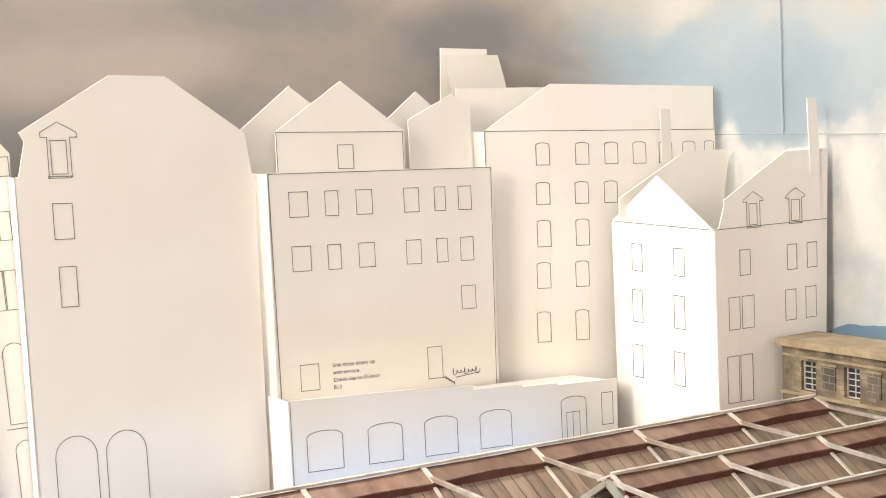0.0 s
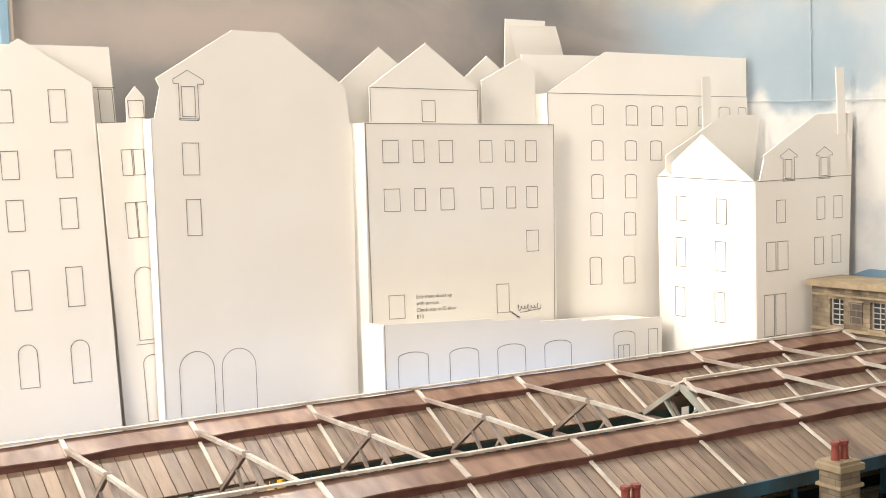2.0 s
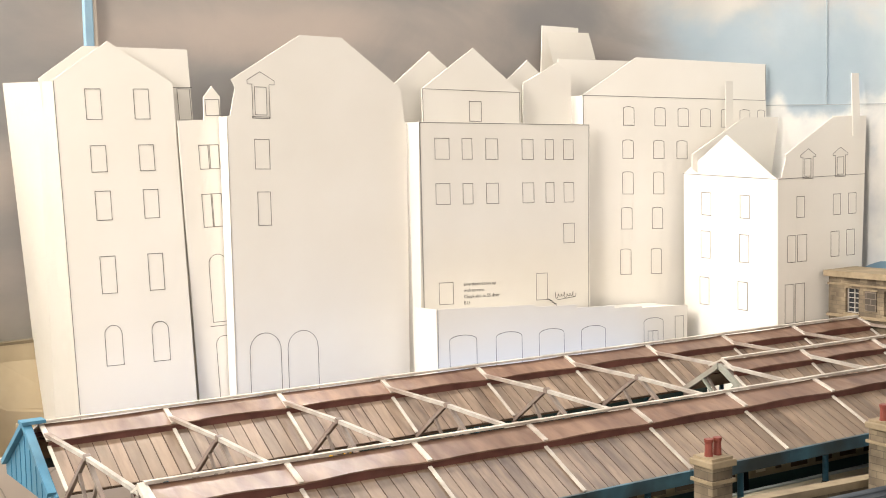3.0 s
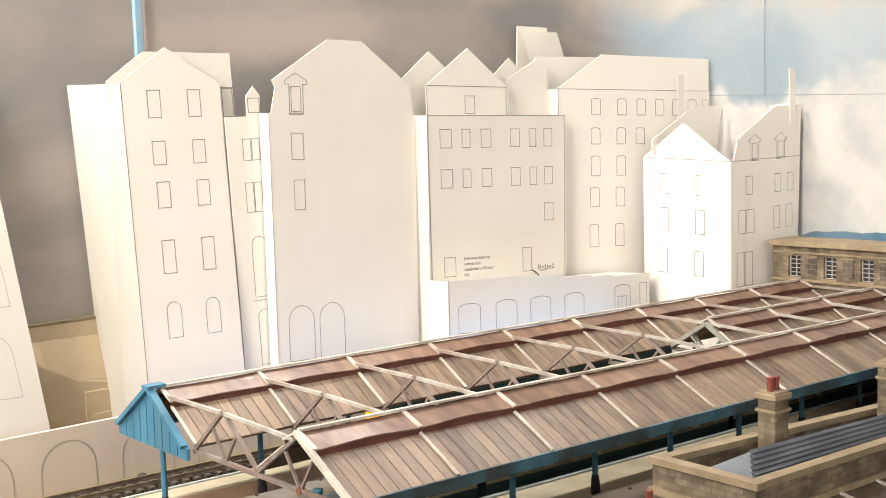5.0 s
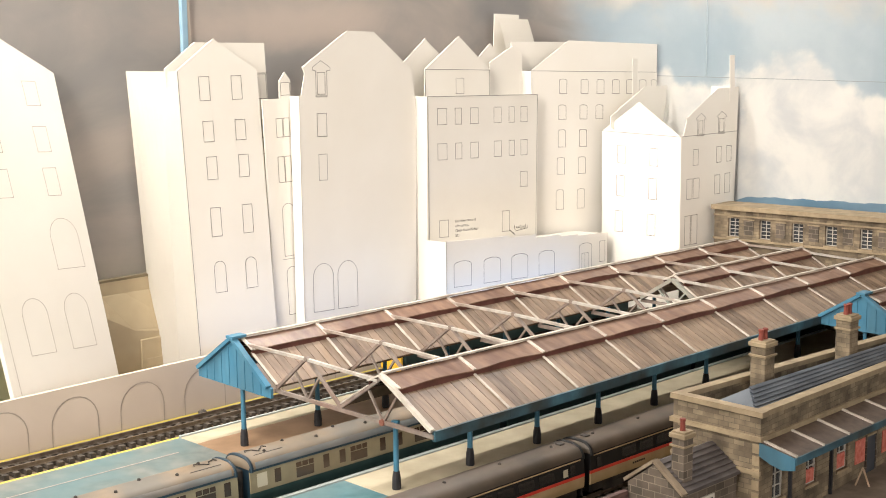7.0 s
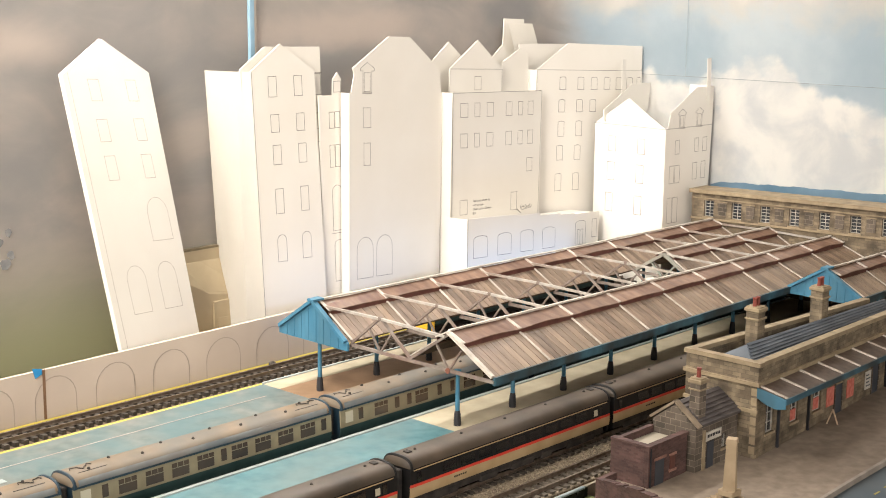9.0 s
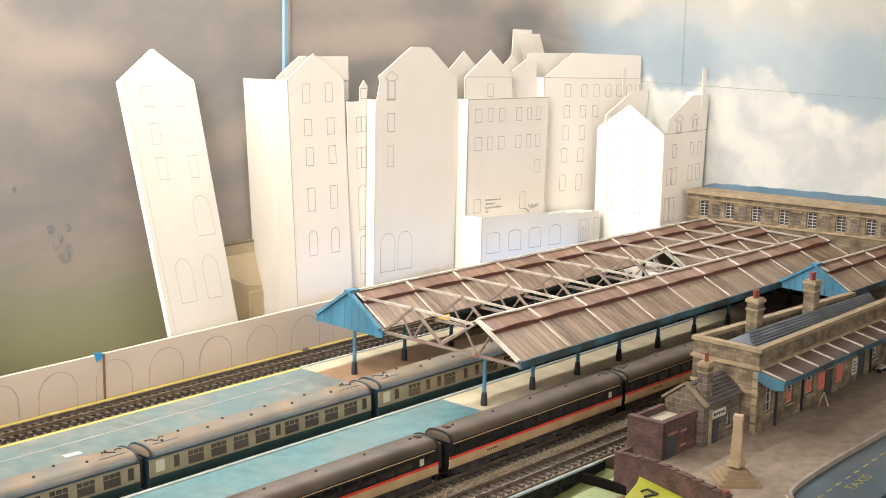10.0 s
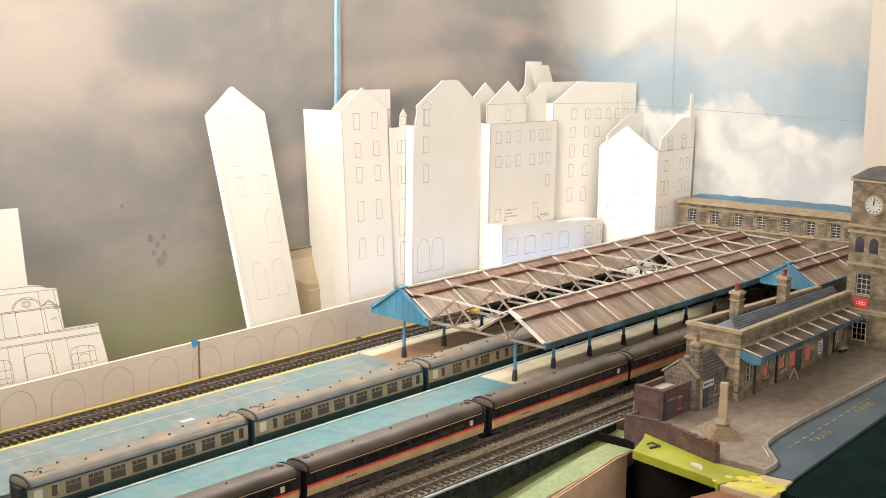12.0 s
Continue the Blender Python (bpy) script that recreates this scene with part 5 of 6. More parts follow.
# concourse across the end of the tracks
cf = Face(6.86, 2.04, 6.86, -3.2, tilt=-0.026)
con = thing("concourse", (6.86, 0.5, -0.2), "long tan stone concourse wall with barred windows and pale cornice", "station building")
holes = [(0.16 + 0.415 * k, 0.84, 0.305 + 0.415 * k, 1.05) for k in range(12)]
part("wall", cf.wall(5.2, -0.2, 1.14, 0.30, holes), STONE, con)
part("end_wall", B(6.862, 2.042, -0.2, 7.16, 2.07, 1.14), STONE, con)
part("cornice", cf.slab(-0.045, 1.145, 5.2, 1.195, -0.34, 0.05), TRIM, con)
part("string_course", cf.slab(-0.03, 1.072, 5.2, 1.088, 0.0, 0.014), TRIM, con)
part("string_course", cf.slab(-0.03, 0.80, 5.2, 0.822, 0.0, 0.025), TRIM, con)
part("flat_roof", cf.slab(0.0, 1.10, 5.2, 1.12, -0.60, -0.34), BLUE_ROOF, con)
for k, h in enumerate(holes):
    sash(cf, con, *h, cols=2, rows=5)
    u0 = h[2] + 0.075
    pn = part("blind_panel", cf.slab(u0, 0.87, u0 + 0.12, 1.04, 0.0, 0.008), STONE_DARK, con)
    part("panel_frame", cf.slab(u0 - 0.012, 1.04, u0 + 0.132, 1.052, 0.0, 0.015), TRIM, pn)

# clock tower
tf = Face(4.40, -2.06, 4.40, -2.66)
tow = thing("clock_tower", (4.7, -2.35, 0), "square tan stone station clock tower with paired arched openings", "clock tower")
th = [(0.13, 0.71, 0.33, 0.98), (0.09, 1.27, 0.21, 1.41), (0.285, 1.27, 0.405, 1.41)]
part("front_wall", tf.wall(0.60, 0.0, 2.24, 0.05, th), STONE, tow)
part("core", B(4.56, -2.62, 0.0, 5.0, -2.10, 2.23), STONE_DARK, tow)
part("side_wall", B(4.452, -2.10, 0.0, 5.0, -2.06, 2.24), STONE, tow)
part("side_wall", B(4.452, -2.66, 0.0, 5.0, -2.62, 2.24), STONE, tow)
for z, o in ((0.46, 0.02), (0.50, 0.03), (1.10, 0.015), (1.52, 0.02), (1.60, 0.03), (2.20, 0.035)):
    part("string_course", tf.slab(-0.02, z, 0.62, z + 0.03, 0.0, o), TRIM, tow)
bm = bmesh.new()
extrude(bm, [(-0.03, 0), (0.63, 0), (0.63, 0.66), (-0.03, 0.66)], lambda a, b: tf.p(a, 2.24, 0.03 - b), lambda a, b: tf.p(a * 0.5 + 0.15, 2.36, -0.15 - b * 0.5))
part("roof", bm, SLATE_DARK, tow)
dial = part("clock_dial", turned(bmesh.new(), (4.378, -2.375, 1.905), [(0.108, 0.0), (0.108, 0.02)], 28, "x"), mat("aged_dial", (0.36, 0.35, 0.32), (0.48, 0.46, 0.42), 80, 0.5, 0), tow, "round aged white clock dial")
part("dial_rim", turned(bmesh.new(), (4.385, -2.375, 1.905), [(0.132, 0.0), (0.132, 0.014)], 28, "x"), TRIM, dial)
bm = bmesh.new()
for k in range(12):
    a = 2 * math.pi * k / 12
    beam(bm, (4.375, -2.375 + 0.076 * math.sin(a), 1.905 + 0.076 * math.cos(a)), (4.375, -2.375 + 0.098 * math.sin(a), 1.905 + 0.098 * math.cos(a)), 0.010, 0.010)
part("hour_marks", bm, BLACK, dial)
part("clock_pointer", beam(bmesh.new(), (4.373, -2.375, 1.905), (4.373, -2.375, 1.985), 0.010, 0.008), BLACK, dial)
part("clock_pointer", beam(bmesh.new(), (4.373, -2.375, 1.905), (4.373, -2.375 + 0.010, 1.955), 0.014, 0.008), BLACK, dial)
sash(tf, tow, *th[0], cols=3, rows=4)
for h in th[1:]:
    part("arched_opening", tf.prism([(h[0], h[1]), (h[2], h[1])] + [((h[0] + h[2]) / 2 + 0.06 * math.cos(a), h[3] + 0.06 * math.sin(a)) for a in [math.pi * k / 8 for k in range(9)]], -0.03, 0.003), PANE, tow)
sg = part("station_sign", tf.slab(0.135, 0.545, 0.315, 0.655, 0.0, 0.012), mat("red_sign", (0.62, 0.02, 0.02), (0.70, 0.035, 0.03), 40, 0.5, 0), tow, "red enamel sign with a plain white emblem")
bm = bmesh.new()
tf.slab(0.16, 0.606, 0.29, 0.616, 0.012, 0.015, bm), tf.slab(0.16, 0.582, 0.29, 0.592, 0.012, 0.015, bm)
tf.slab(0.20, 0.57, 0.212, 0.63, 0.012, 0.0155, bm), tf.slab(0.238, 0.57, 0.25, 0.63, 0.012, 0.0155, bm)
part("emblem", bm, WHITE, sg)
aw = sash(tf, tow, 0.13, 0.10, 0.32, 0.34, cols=3, rows=3, depth=0.0, name="arched_window")
ring = [math.pi * k / 10 for k in range(11)]
part("arch_pane", tf.prism([(0.225 + 0.095 * math.cos(a), 0.342 + 0.085 * math.sin(a)) for a in ring], -0.01, 0.002), PANE, aw)
part("arch_surround", tf.prism([(0.225 + 0.118 * math.cos(a), 0.342 + 0.108 * math.sin(a)) for a in ring] + [(0.225 + 0.095 * math.cos(a), 0.342 + 0.085 * math.sin(a)) for a in ring[::-1]], 0.0, 0.012), STONE_DARK, aw)
bm = bmesh.new()
for u, top in ((0.193, 0.418), (0.257, 0.418)):
    tf.slab(u - 0.003, 0.343, u + 0.003, top, 0.002, 0.009, bm)
part("arch_bars", bm, WHITE, aw)

# main station building
sb = thing("station_building", (2.7, -2.0, 0), "long stone station building with parapet, slate roof and two chimneys", "station building")
fe, ff = Face(1.10, -1.66, 1.10, -2.37), Face(1.10, -2.37, 4.37, -2.13, 0.03)
fb = Face(4.38, -1.66, 1.10, -1.66, -0.03, -0.098)
part("end_wall", fe.wall(0.71, 0.0, 0.80, 0.06, []), STONE, sb)
fh = [(0.18, 0.18, 0.34, 0.44), (0.66, 0.17, 0.82, 0.355), (1.13, 0.17, 1.30, 0.355), (2.88, 0.22, 3.02, 0.37)]
part("front_wall", ff.wall(3.28, 0.0, 0.80, 0.06, fh, 0.062), STONE, sb)
part("back_wall", fb.wall(3.217, 0.0, 0.80, 0.06, []), STONE, sb)
for f, u1 in ((fe, 0.71), (ff, 3.28), (fb, 3.28)):
    a, b = {fe: (-0.02, u1 + 0.02), ff: (0.066, u1 - 0.01), fb: (0.0, u1 - 0.066)}[f]
    part("coping", f.slab(a, 0.80, b, 0.838, -0.065, 0.012), TRIM, sb)
    part("string_course", f.slab(max(a, -0.02) if f is fe else 0.0, 0.635, u1 + (0.02 if f is fe else 0.0), 0.668, 0.0, 0.02), TRIM, sb)
part("string_course", fe.slab(-0.01, 0.40, 0.72, 0.43, 0.0, 0.018), TRIM, sb)
for z in [0.04 + 0.085 * k for k in range(7)]:
    part("quoin", fe.slab(0.655, z, 0.71, z + 0.065, 0.0, 0.008), TRIM, sb)
part("gutter", extrude(bmesh.new(), [(1.17, -2.29), (4.36, -2.06), (4.36, -1.73), (1.17, -1.73)], lambda x, y: V(x, y, 0.54), lambda x, y: V(x, y, 0.69 - 0.03 * (x - 1.17))), SLATE_DARK, sb)
bm = bmesh.new()
pts = [(1.20, -2.28, 0.70), (4.36, -2.05, 0.60), (4.36, -1.89, 0.76), (1.50, -2.015, 0.86), (1.20, -1.74, 0.70), (4.36, -1.74, 0.60)]
vs = [bm.verts.new(V(*p)) for p in pts]
for f in ((0, 1, 2, 3), (5, 4, 3, 2), (4, 0, 3), (0, 4, 5, 1), (1, 5, 2)):
    bm.faces.new([vs[i] for i in f])
part("roof_core", bm, SLATE, sb)
for k in range(9):
    q = (k + 0.5) / 9
    y, z = -2.29 + 0.275 * q, 0.705 + 0.16 * q
    q0, q1 = k / 9, (k + 1) / 9
    pts = [(-2.29 + 0.275 * q0, 0.704 + 0.16 * q0 + 0.010), (-2.29 + 0.275 * q1, 0.704 + 0.16 * q1 + 0.003), (-2.29 + 0.275 * q1, 0.70 + 0.16 * q1), (-2.29 + 0.275 * q0, 0.70 + 0.16 * q0)]
    part("slate_course", extrude(bmesh.new(), pts, lambda yy, zz: V(1.20 + 0.30 * q, yy, zz + 0.002), lambda yy, zz: V(4.355, -2.05 + (yy + 2.29) / 0.275 * 0.16, zz - 0.096)), SLATE, sb)


def chimney(parent, x, y, z0, z1, w, pots, stone_mat):
    c = part("chimney", B(x - w / 2, y - w / 2, z0, x + w / 2, y + w / 2, z1, 0.004), stone_mat, parent)
    part("neck_band", B(x - w / 2 - 0.010, y - w / 2 - 0.010, z1 - w * 0.60, x + w / 2 + 0.010, y + w / 2 + 0.010, z1 - w * 0.48), TRIM, c)
    part("cap", box(B(x - w / 2 - 0.014, y - w / 2 - 0.014, z1 - 0.002, x + w / 2 + 0.014, y + w / 2 + 0.014, z1 + 0.03, 0.004), x - w / 2, y - w / 2, z1 + 0.03, x + w / 2, y + w / 2, z1 + 0.042), TRIM, c)
    for dx in pots:
        part("chimney_pot", turned(bmesh.new(), (x + dx, y, z1 + 0.04), [(0.020, 0.0), (0.017, 0.06), (0.021, 0.07), (0.021, 0.082), (0.013, 0.082)], 10), POT, c, smooth=False)


chimney(sb, 1.90, -1.85, 0.66, 1.065, 0.125, (-0.026, 0.026), STONE)
chimney(sb, 3.03, -1.87, 0.60, 1.075, 0.125, (-0.026, 0.026), STONE)
for h in fh:
    sash(ff, sb, *h, cols=2, rows=3, depth=0.03)
for a, b, c, d, m in ((1.42, 0.155, 1.58, 0.335, PINK), (1.875, 0.15, 2.035, 0.325, PINK), (2.305, 0.145, 2.445, 0.325, WHITE)):
    part("poster", ff.slab(a, b, c, d, 0.0, 0.006), m, sb, "faded red poster on the wall" if m is PINK else "white poster with grey bars")
for a, b, c, d in ((0.672, 0.18, 0.808, 0.275), (1.142, 0.18, 1.288, 0.285)):
    part("window_board", ff.slab(a, b, c, d, -0.03, -0.016), PINK, sb, "faded red board behind the lower sash")
for a, h in ((1.60, 0.335), (2.465, 0.365)):
    d = part("door", ff.slab(a, 0.0, a + 0.15, h, 0.0, 0.006), DOOR, sb)
    part("door_frame", ff.slab(a - 0.014, 0.0, a, h + 0.014, 0.0, 0.014), STONE_DARK, d)
    part("door_frame", ff.slab(a + 0.15, 0.0, a + 0.164, h + 0.014, 0.0, 0.014), STONE_DARK, d)
    part("door_head", ff.slab(a, h, a + 0.15, h + 0.014, 0.0, 0.014), TRIM, d)
bm = bmesh.new()
for k in range(4):
    ff.slab(2.325, 0.175 + 0.035 * k, 2.425 - 0.03 * (k % 2), 0.188 + 0.035 * k, 0.006, 0.008, bm)
part("poster_bars", bm, DOOR, sb)
for a in (0.40, 1.01, 2.80):
    part("drain_pipe", ff.slab(a, 0.0, a + 0.022, 0.62, 0.0, 0.022), BLACK, sb)
AWNING = mat("dark_brown_awning", (0.055, 0.038, 0.03), (0.12, 0.085, 0.066), 160, 0.4, 0.3, stain=0.5, stain_colour=(0.15, 0.115, 0.09), stain_scale=24)
aw2 = part("awning", extrude(bmesh.new(), [(-0.0, 0.635), (0.255, 0.575), (0.255, 0.56), (0.0, 0.62)], lambda o, z: ff.p(0.0, z, o), lambda o, z: ff.p(3.05, z, o)), AWNING, sb, "rust-brown sheet awning along the front")
for k in range(9):
    u0 = 0.01 + 0.375 * k
    part("awning_bar", extrude(bmesh.new(), [(0.0, 0.65), (0.262, 0.588), (0.262, 0.575), (0.0, 0.637)], lambda o, z: ff.p(u0, z, o), lambda o, z: ff.p(u0 + 0.022, z, o)), GLAZE, aw2)
part("valance", ff.slab(0.0, 0.525, 3.05, 0.575, 0.255, 0.268), EAVE, aw2, "blue-painted valance board")
part("valance_end", extrude(bmesh.new(), [(0.0, 0.63), (0.262, 0.572), (0.262, 0.49), (0.17, 0.475), (0.08, 0.50), (0.0, 0.54)], lambda o, z: ff.p(-0.012, z, o), lambda o, z: ff.p(0.0, z, o)), BLUE, aw2)

# stone hut with chimney, and the brick lean-to
hg, hf = Face(0.45, -1.78, 0.45, -2.20), Face(0.45, -2.20, 1.10, -2.20)
hut = thing("stone_hut", (0.77, -2.0, 0), "small dark stone hut with slate roof and one chimney", "hut")
part("gable_wall", hg.prism([(0, 0), (0.42, 0), (0.42, 0.385), (0.21, 0.545), (0.0, 0.385)], -0.05, 0.0), STONE_DARK, hut)
part("front_wall", hf.wall(0.64, 0.0, 0.40, 0.05, [(0.40, 0.12, 0.47, 0.24)], 0.052), STONE_DARK, hut)
part("back_wall", B(0.505, -1.83, 0.0, 1.09, -1.78, 0.40), STONE_DARK, hut)
sash(hf, hut, 0.40, 0.12, 0.47, 0.24, 2, 2, 0.03)
part("door", hf.slab(0.17, 0.0, 0.27, 0.225, 0.0, 0.006), DOOR, hut)
part("door_post", hf.slab(0.10, 0.0, 0.135, 0.34, 0.0, 0.012), TRIM, hut)
nm = part("name_board", hf.slab(0.14, 0.24, 0.37, 0.315, 0.0, 0.012), WHITE, hut, "white name board with dark bars")
bm = bmesh.new()
for k in range(5):
    hf.slab(0.16 + 0.040 * k, 0.268 + 0.004 * (k % 2), 0.188 + 0.040 * k, 0.292, 0.012, 0.015, bm)
part("lettering_bars", bm, BLACK, nm)
for ys in (-2.23, -1.75):
    for k in range(7):
        q0, q1, yr = k / 7, (k + 1) / 7, -1.99
        pts = [(ys + (yr - ys) * q0, 0.392 + 0.165 * q0 + 0.016), (ys + (yr - ys) * q1, 0.392 + 0.165 * q1 + 0.006), (ys + (yr - ys) * q1, 0.385 + 0.165 * q1), (ys + (yr - ys) * q0, 0.385 + 0.165 * q0)]
        part("slate_course", extrude(bmesh.new(), pts, lambda yy, zz: V(0.50, yy, zz), lambda yy, zz: V(1.095, yy, zz)), SLATE_DARK, hut)
bm = bmesh.new()
for ys in (-2.23, -1.75):
    beam(bm, (0.465, -1.99, 0.572), (0.465, ys, 0.392), 0.05, 0.022)
part("gable_coping", bm, mat("grey_brown_coping", (0.15, 0.115, 0.08), (0.235, 0.185, 0.13), 90, 0.8, 0.3), hut)
chimney(hut, 0.58, -2.12, 0.40, 0.735, 0.10, (0.0,), STONE_DARK)

bf, bx = Face(-0.11, -2.13, 0.44, -2.13), Face(-0.11, -1.76, -0.11, -2.13)
BRICK_PALE = mat("pale_brick_dressing", (0.20, 0.10, 0.078), (0.31, 0.17, 0.13), 120, 0.8, 0.2)
bh = thing("brick_store", (0.15, -1.95, 0), "small dark red brick store with a flat roof", "store")
part("front_wall", bf.wall(0.54, 0.0, 0.33, 0.04, []), BRICK, bh)
part("end_wall", bx.wall(0.328, 0.0, 0.33, 0.04, [], 0.0), BRICK, bh)
part("back_wall", B(-0.068, -1.80, 0.0, 0.43, -1.76, 0.33), BRICK, bh)
part("flat_roof", B(-0.068, -2.088, 0.24, 0.43, -1.802, 0.27), mat("grey_felt", (0.30, 0.27, 0.21), (0.38, 0.34, 0.27), 40, 0.8), bh)
part("coping", bf.slab(-0.01, 0.33, 0.55, 0.35, -0.05, 0.01), BRICK, bh)
part("coping", bx.slab(-0.0, 0.33, 0.318, 0.35, -0.05, 0.01), BRICK, bh)
part("door", bf.slab(0.09, 0.0, 0.21, 0.21, 0.0, 0.006), DOOR, bh)
part("lintel", bf.slab(0.075, 0.21, 0.235, 0.23, 0.0, 0.010), BRICK_PALE, bh)
part("shuttered_window", bf.slab(0.30, 0.085, 0.37, 0.20, 0.0, 0.006), VENT_SIDE, bh)
part("sill", bf.slab(0.285, 0.065, 0.385, 0.085, 0.0, 0.012), BRICK_PALE, bh)
part("lintel", bf.slab(0.285, 0.20, 0.385, 0.22, 0.0, 0.010), BRICK_PALE, bh)
part("drain_pipe", bf.slab(0.02, 0.0, 0.03, 0.33, 0.0, 0.01), BLACK, bh)

# ---- forecourt, road and monument ----
PAVE = mat("forecourt_paving", (0.175, 0.138, 0.104), (0.26, 0.21, 0.162), 90, 0.8, 0.15, stain=0.5, stain_colour=(0.16, 0.12, 0.09), stain_scale=9)
ROAD = mat("blue_primed_road", (0.036, 0.058, 0.076), (0.07, 0.096, 0.115), 18, 0.55, 0.1, stain=0.45, stain_colour=(0.09, 0.085, 0.075), stain_scale=8)


def plate(name, pts, z0, z1, material, label, category, kind="structure"):
    return solid(name, extrude(bmesh.new(), pts, lambda x, y: V(x, y, z0), lambda x, y: V(x, y, z1)), material, label, category, kind=kind)


kerb = smooth_path([(7.0, -3.0), (3.2, -3.14), (2.17, -3.17), (1.04, -3.21), (0.45, -3.25), (0.10, -3.30), (-0.06, -3.38), (-0.22, -3.52), (-0.36, -3.64), (-0.48, -3.70), (-0.72, -3.71)], 6)
plate("forecourt", [(0.35, -1.45), (0.35, -1.78), (-0.31, -1.80), (-0.73, -3.14), (-0.72, -3.17)] + [p for p in reversed(kerb)] + [(7.0, -1.42)], -0.20, 0.0, PAVE, "dusty grey-brown station forecourt paving", "forecourt")
bm = bmesh.new()
for (xa, ya), (xb, yb) in zip(kerb, kerb[1:]):
    beam(bm, (xa, ya, -0.022), (xb, yb, -0.022), 0.03, 0.05)
solid("kerb", bm, mat("kerb_stone", (0.22, 0.19, 0.16), (0.32, 0.28, 0.24), 60, 0.8, 0.2), "low stone kerb round the forecourt edge", "kerb", kind="structure")
plate("road", [(-0.68, -4.0), (2.0, -3.75), (7.0, -3.40), (7.0, -2.95), (1.6, -3.12), (0.1, -3.25), (-0.1, -3.35), (-0.45, -3.65), (-0.72, -3.68)], -0.20, -0.045, ROAD, "dark blue-grey primed station road", "road")
FADED = mat("faded_yellow", (0.22, 0.19, 0.06), (0.34, 0.29, 0.09), 120, 0.7, 0)
for k in range(12):
    x = 0.15 + 0.20 * k
    solid("road_dash", B(x, -3.515 + 0.014 * k, -0.046, x + 0.09, -3.50 + 0.014 * k, -0.042), FADED, "short yellow dash painted on the road", "road marking", "yellow dashes along the taxi rank", kind="structure")
rl = thing("taxi_markings", (1.2, -3.55, -0.045), "faded yellow words painted on the taxi road", "road lettering", kind="structure")
for x, y in ((0.52, -3.645), (1.84, -3.52)):
    lettering("painted_word", "TAXIS", 0.17, lambda a, b: V(x + a, y + b * 0.75 + a * 0.07, -0.041), FADED, rl)

DRAPE = mat("dark_green_fascia", (0.002, 0.009, 0.007), (0.005, 0.016, 0.0125), 30, 0.95, 0.1, spec=0.05)
plate("fascia", [(-1.0, -4.025), (2.0, -3.775), (7.5, -3.38), (9.0, -6.0), (-1.0, -6.0)], -2.0, -0.075, DRAPE, "dark green fascia along the layout front", "fascia")
MON = mat("sandstone", (0.30, 0.225, 0.14), (0.40, 0.31, 0.205), 60, 0.8, 0.25, stain=0.3, stain_colour=(0.25, 0.17, 0.1))
mx, my = -0.08, -2.855
MON_DARK = mat("brown_step_stone", (0.20, 0.145, 0.085), (0.29, 0.215, 0.13), 70, 0.8, 0.25, stain=0.4, stain_colour=(0.13, 0.09, 0.05), stain_scale=25)
mon = thing("stone_monument", (mx, my, 0), "tapered sandstone obelisk on a stepped base", "monument")
for k in range(4):
    r = 0.262 - 0.046 * k
    part("step", turned(bmesh.new(), (mx, my, 0.030 * k), [(r, 0.0), (r - 0.004, 0.029)], 4), MON_DARK, mon)
bm = bmesh.new()
extrude(bm, [(-1, -1), (1, -1), (1, 1), (-1, 1)], lambda a, b: V(mx + a * 0.064, my + b * 0.064, 0.14), lambda a, b: V(mx + a * 0.064, my + b * 0.064, 0.18))
part("plinth", bm, MON, mon)
bm = bmesh.new()
extrude(bm, [(-1, -1), (1, -1), (1, 1), (-1, 1)], lambda a, b: V(mx + a * 0.044 - b * 0.018, my + b * 0.044 + a * 0.018, 0.18), lambda a, b: V(mx + a * 0.034 - b * 0.014, my + b * 0.034 + a * 0.014, 0.545))
part("shaft", bm, MON, mon)
bm = bmesh.new()
extrude(bm, [(-1, -1), (1, -1), (1, 1), (-1, 1)], lambda a, b: V(mx + a * 0.040 - b * 0.016, my + b * 0.040 + a * 0.016, 0.545), lambda a, b: V(mx + a * 0.036 - b * 0.014, my + b * 0.036 + a * 0.014, 0.585))
part("cap", bm, MON, mon)

ab = thing("a_board", (2.43, -2.385, 0), "small pale folding sign standing on the forecourt", "sign")
for s in (-1, 1):
    part("leg_bar", beam(bmesh.new(), (2.43 - 0.02 * s, -2.385 + s * 0.045, 0.0), (2.43, -2.385, 0.14), 0.014, 0.012), mat("pale_wood", (0.42, 0.30, 0.2), (0.5, 0.37, 0.26), 50), ab)
bn = thing("bench", (4.02, -2.25, 0), "tiny pale bench by the station wall", "bench")
part("seat", B(3.95, -2.28, 0.045, 4.10, -2.22, 0.06), WHITE, bn)
for x in (3.96, 4.07):
    part("leg", B(x, -2.275, 0.0, x + 0.02, -2.225, 0.045), BLACK, bn)

# low brick wall by the forecourt
bw = thing("brick_wall", (-0.4, -2.3, 0), "low weathered dark brick wall with a chipped top", "wall")
wf = Face(-0.32, -1.80, -0.75, -3.17)
L = math.hypot(0.43, 1.37)


def wall_top(u):
    return 0.055 + 0.085 * min(1.0, u / 0.6)


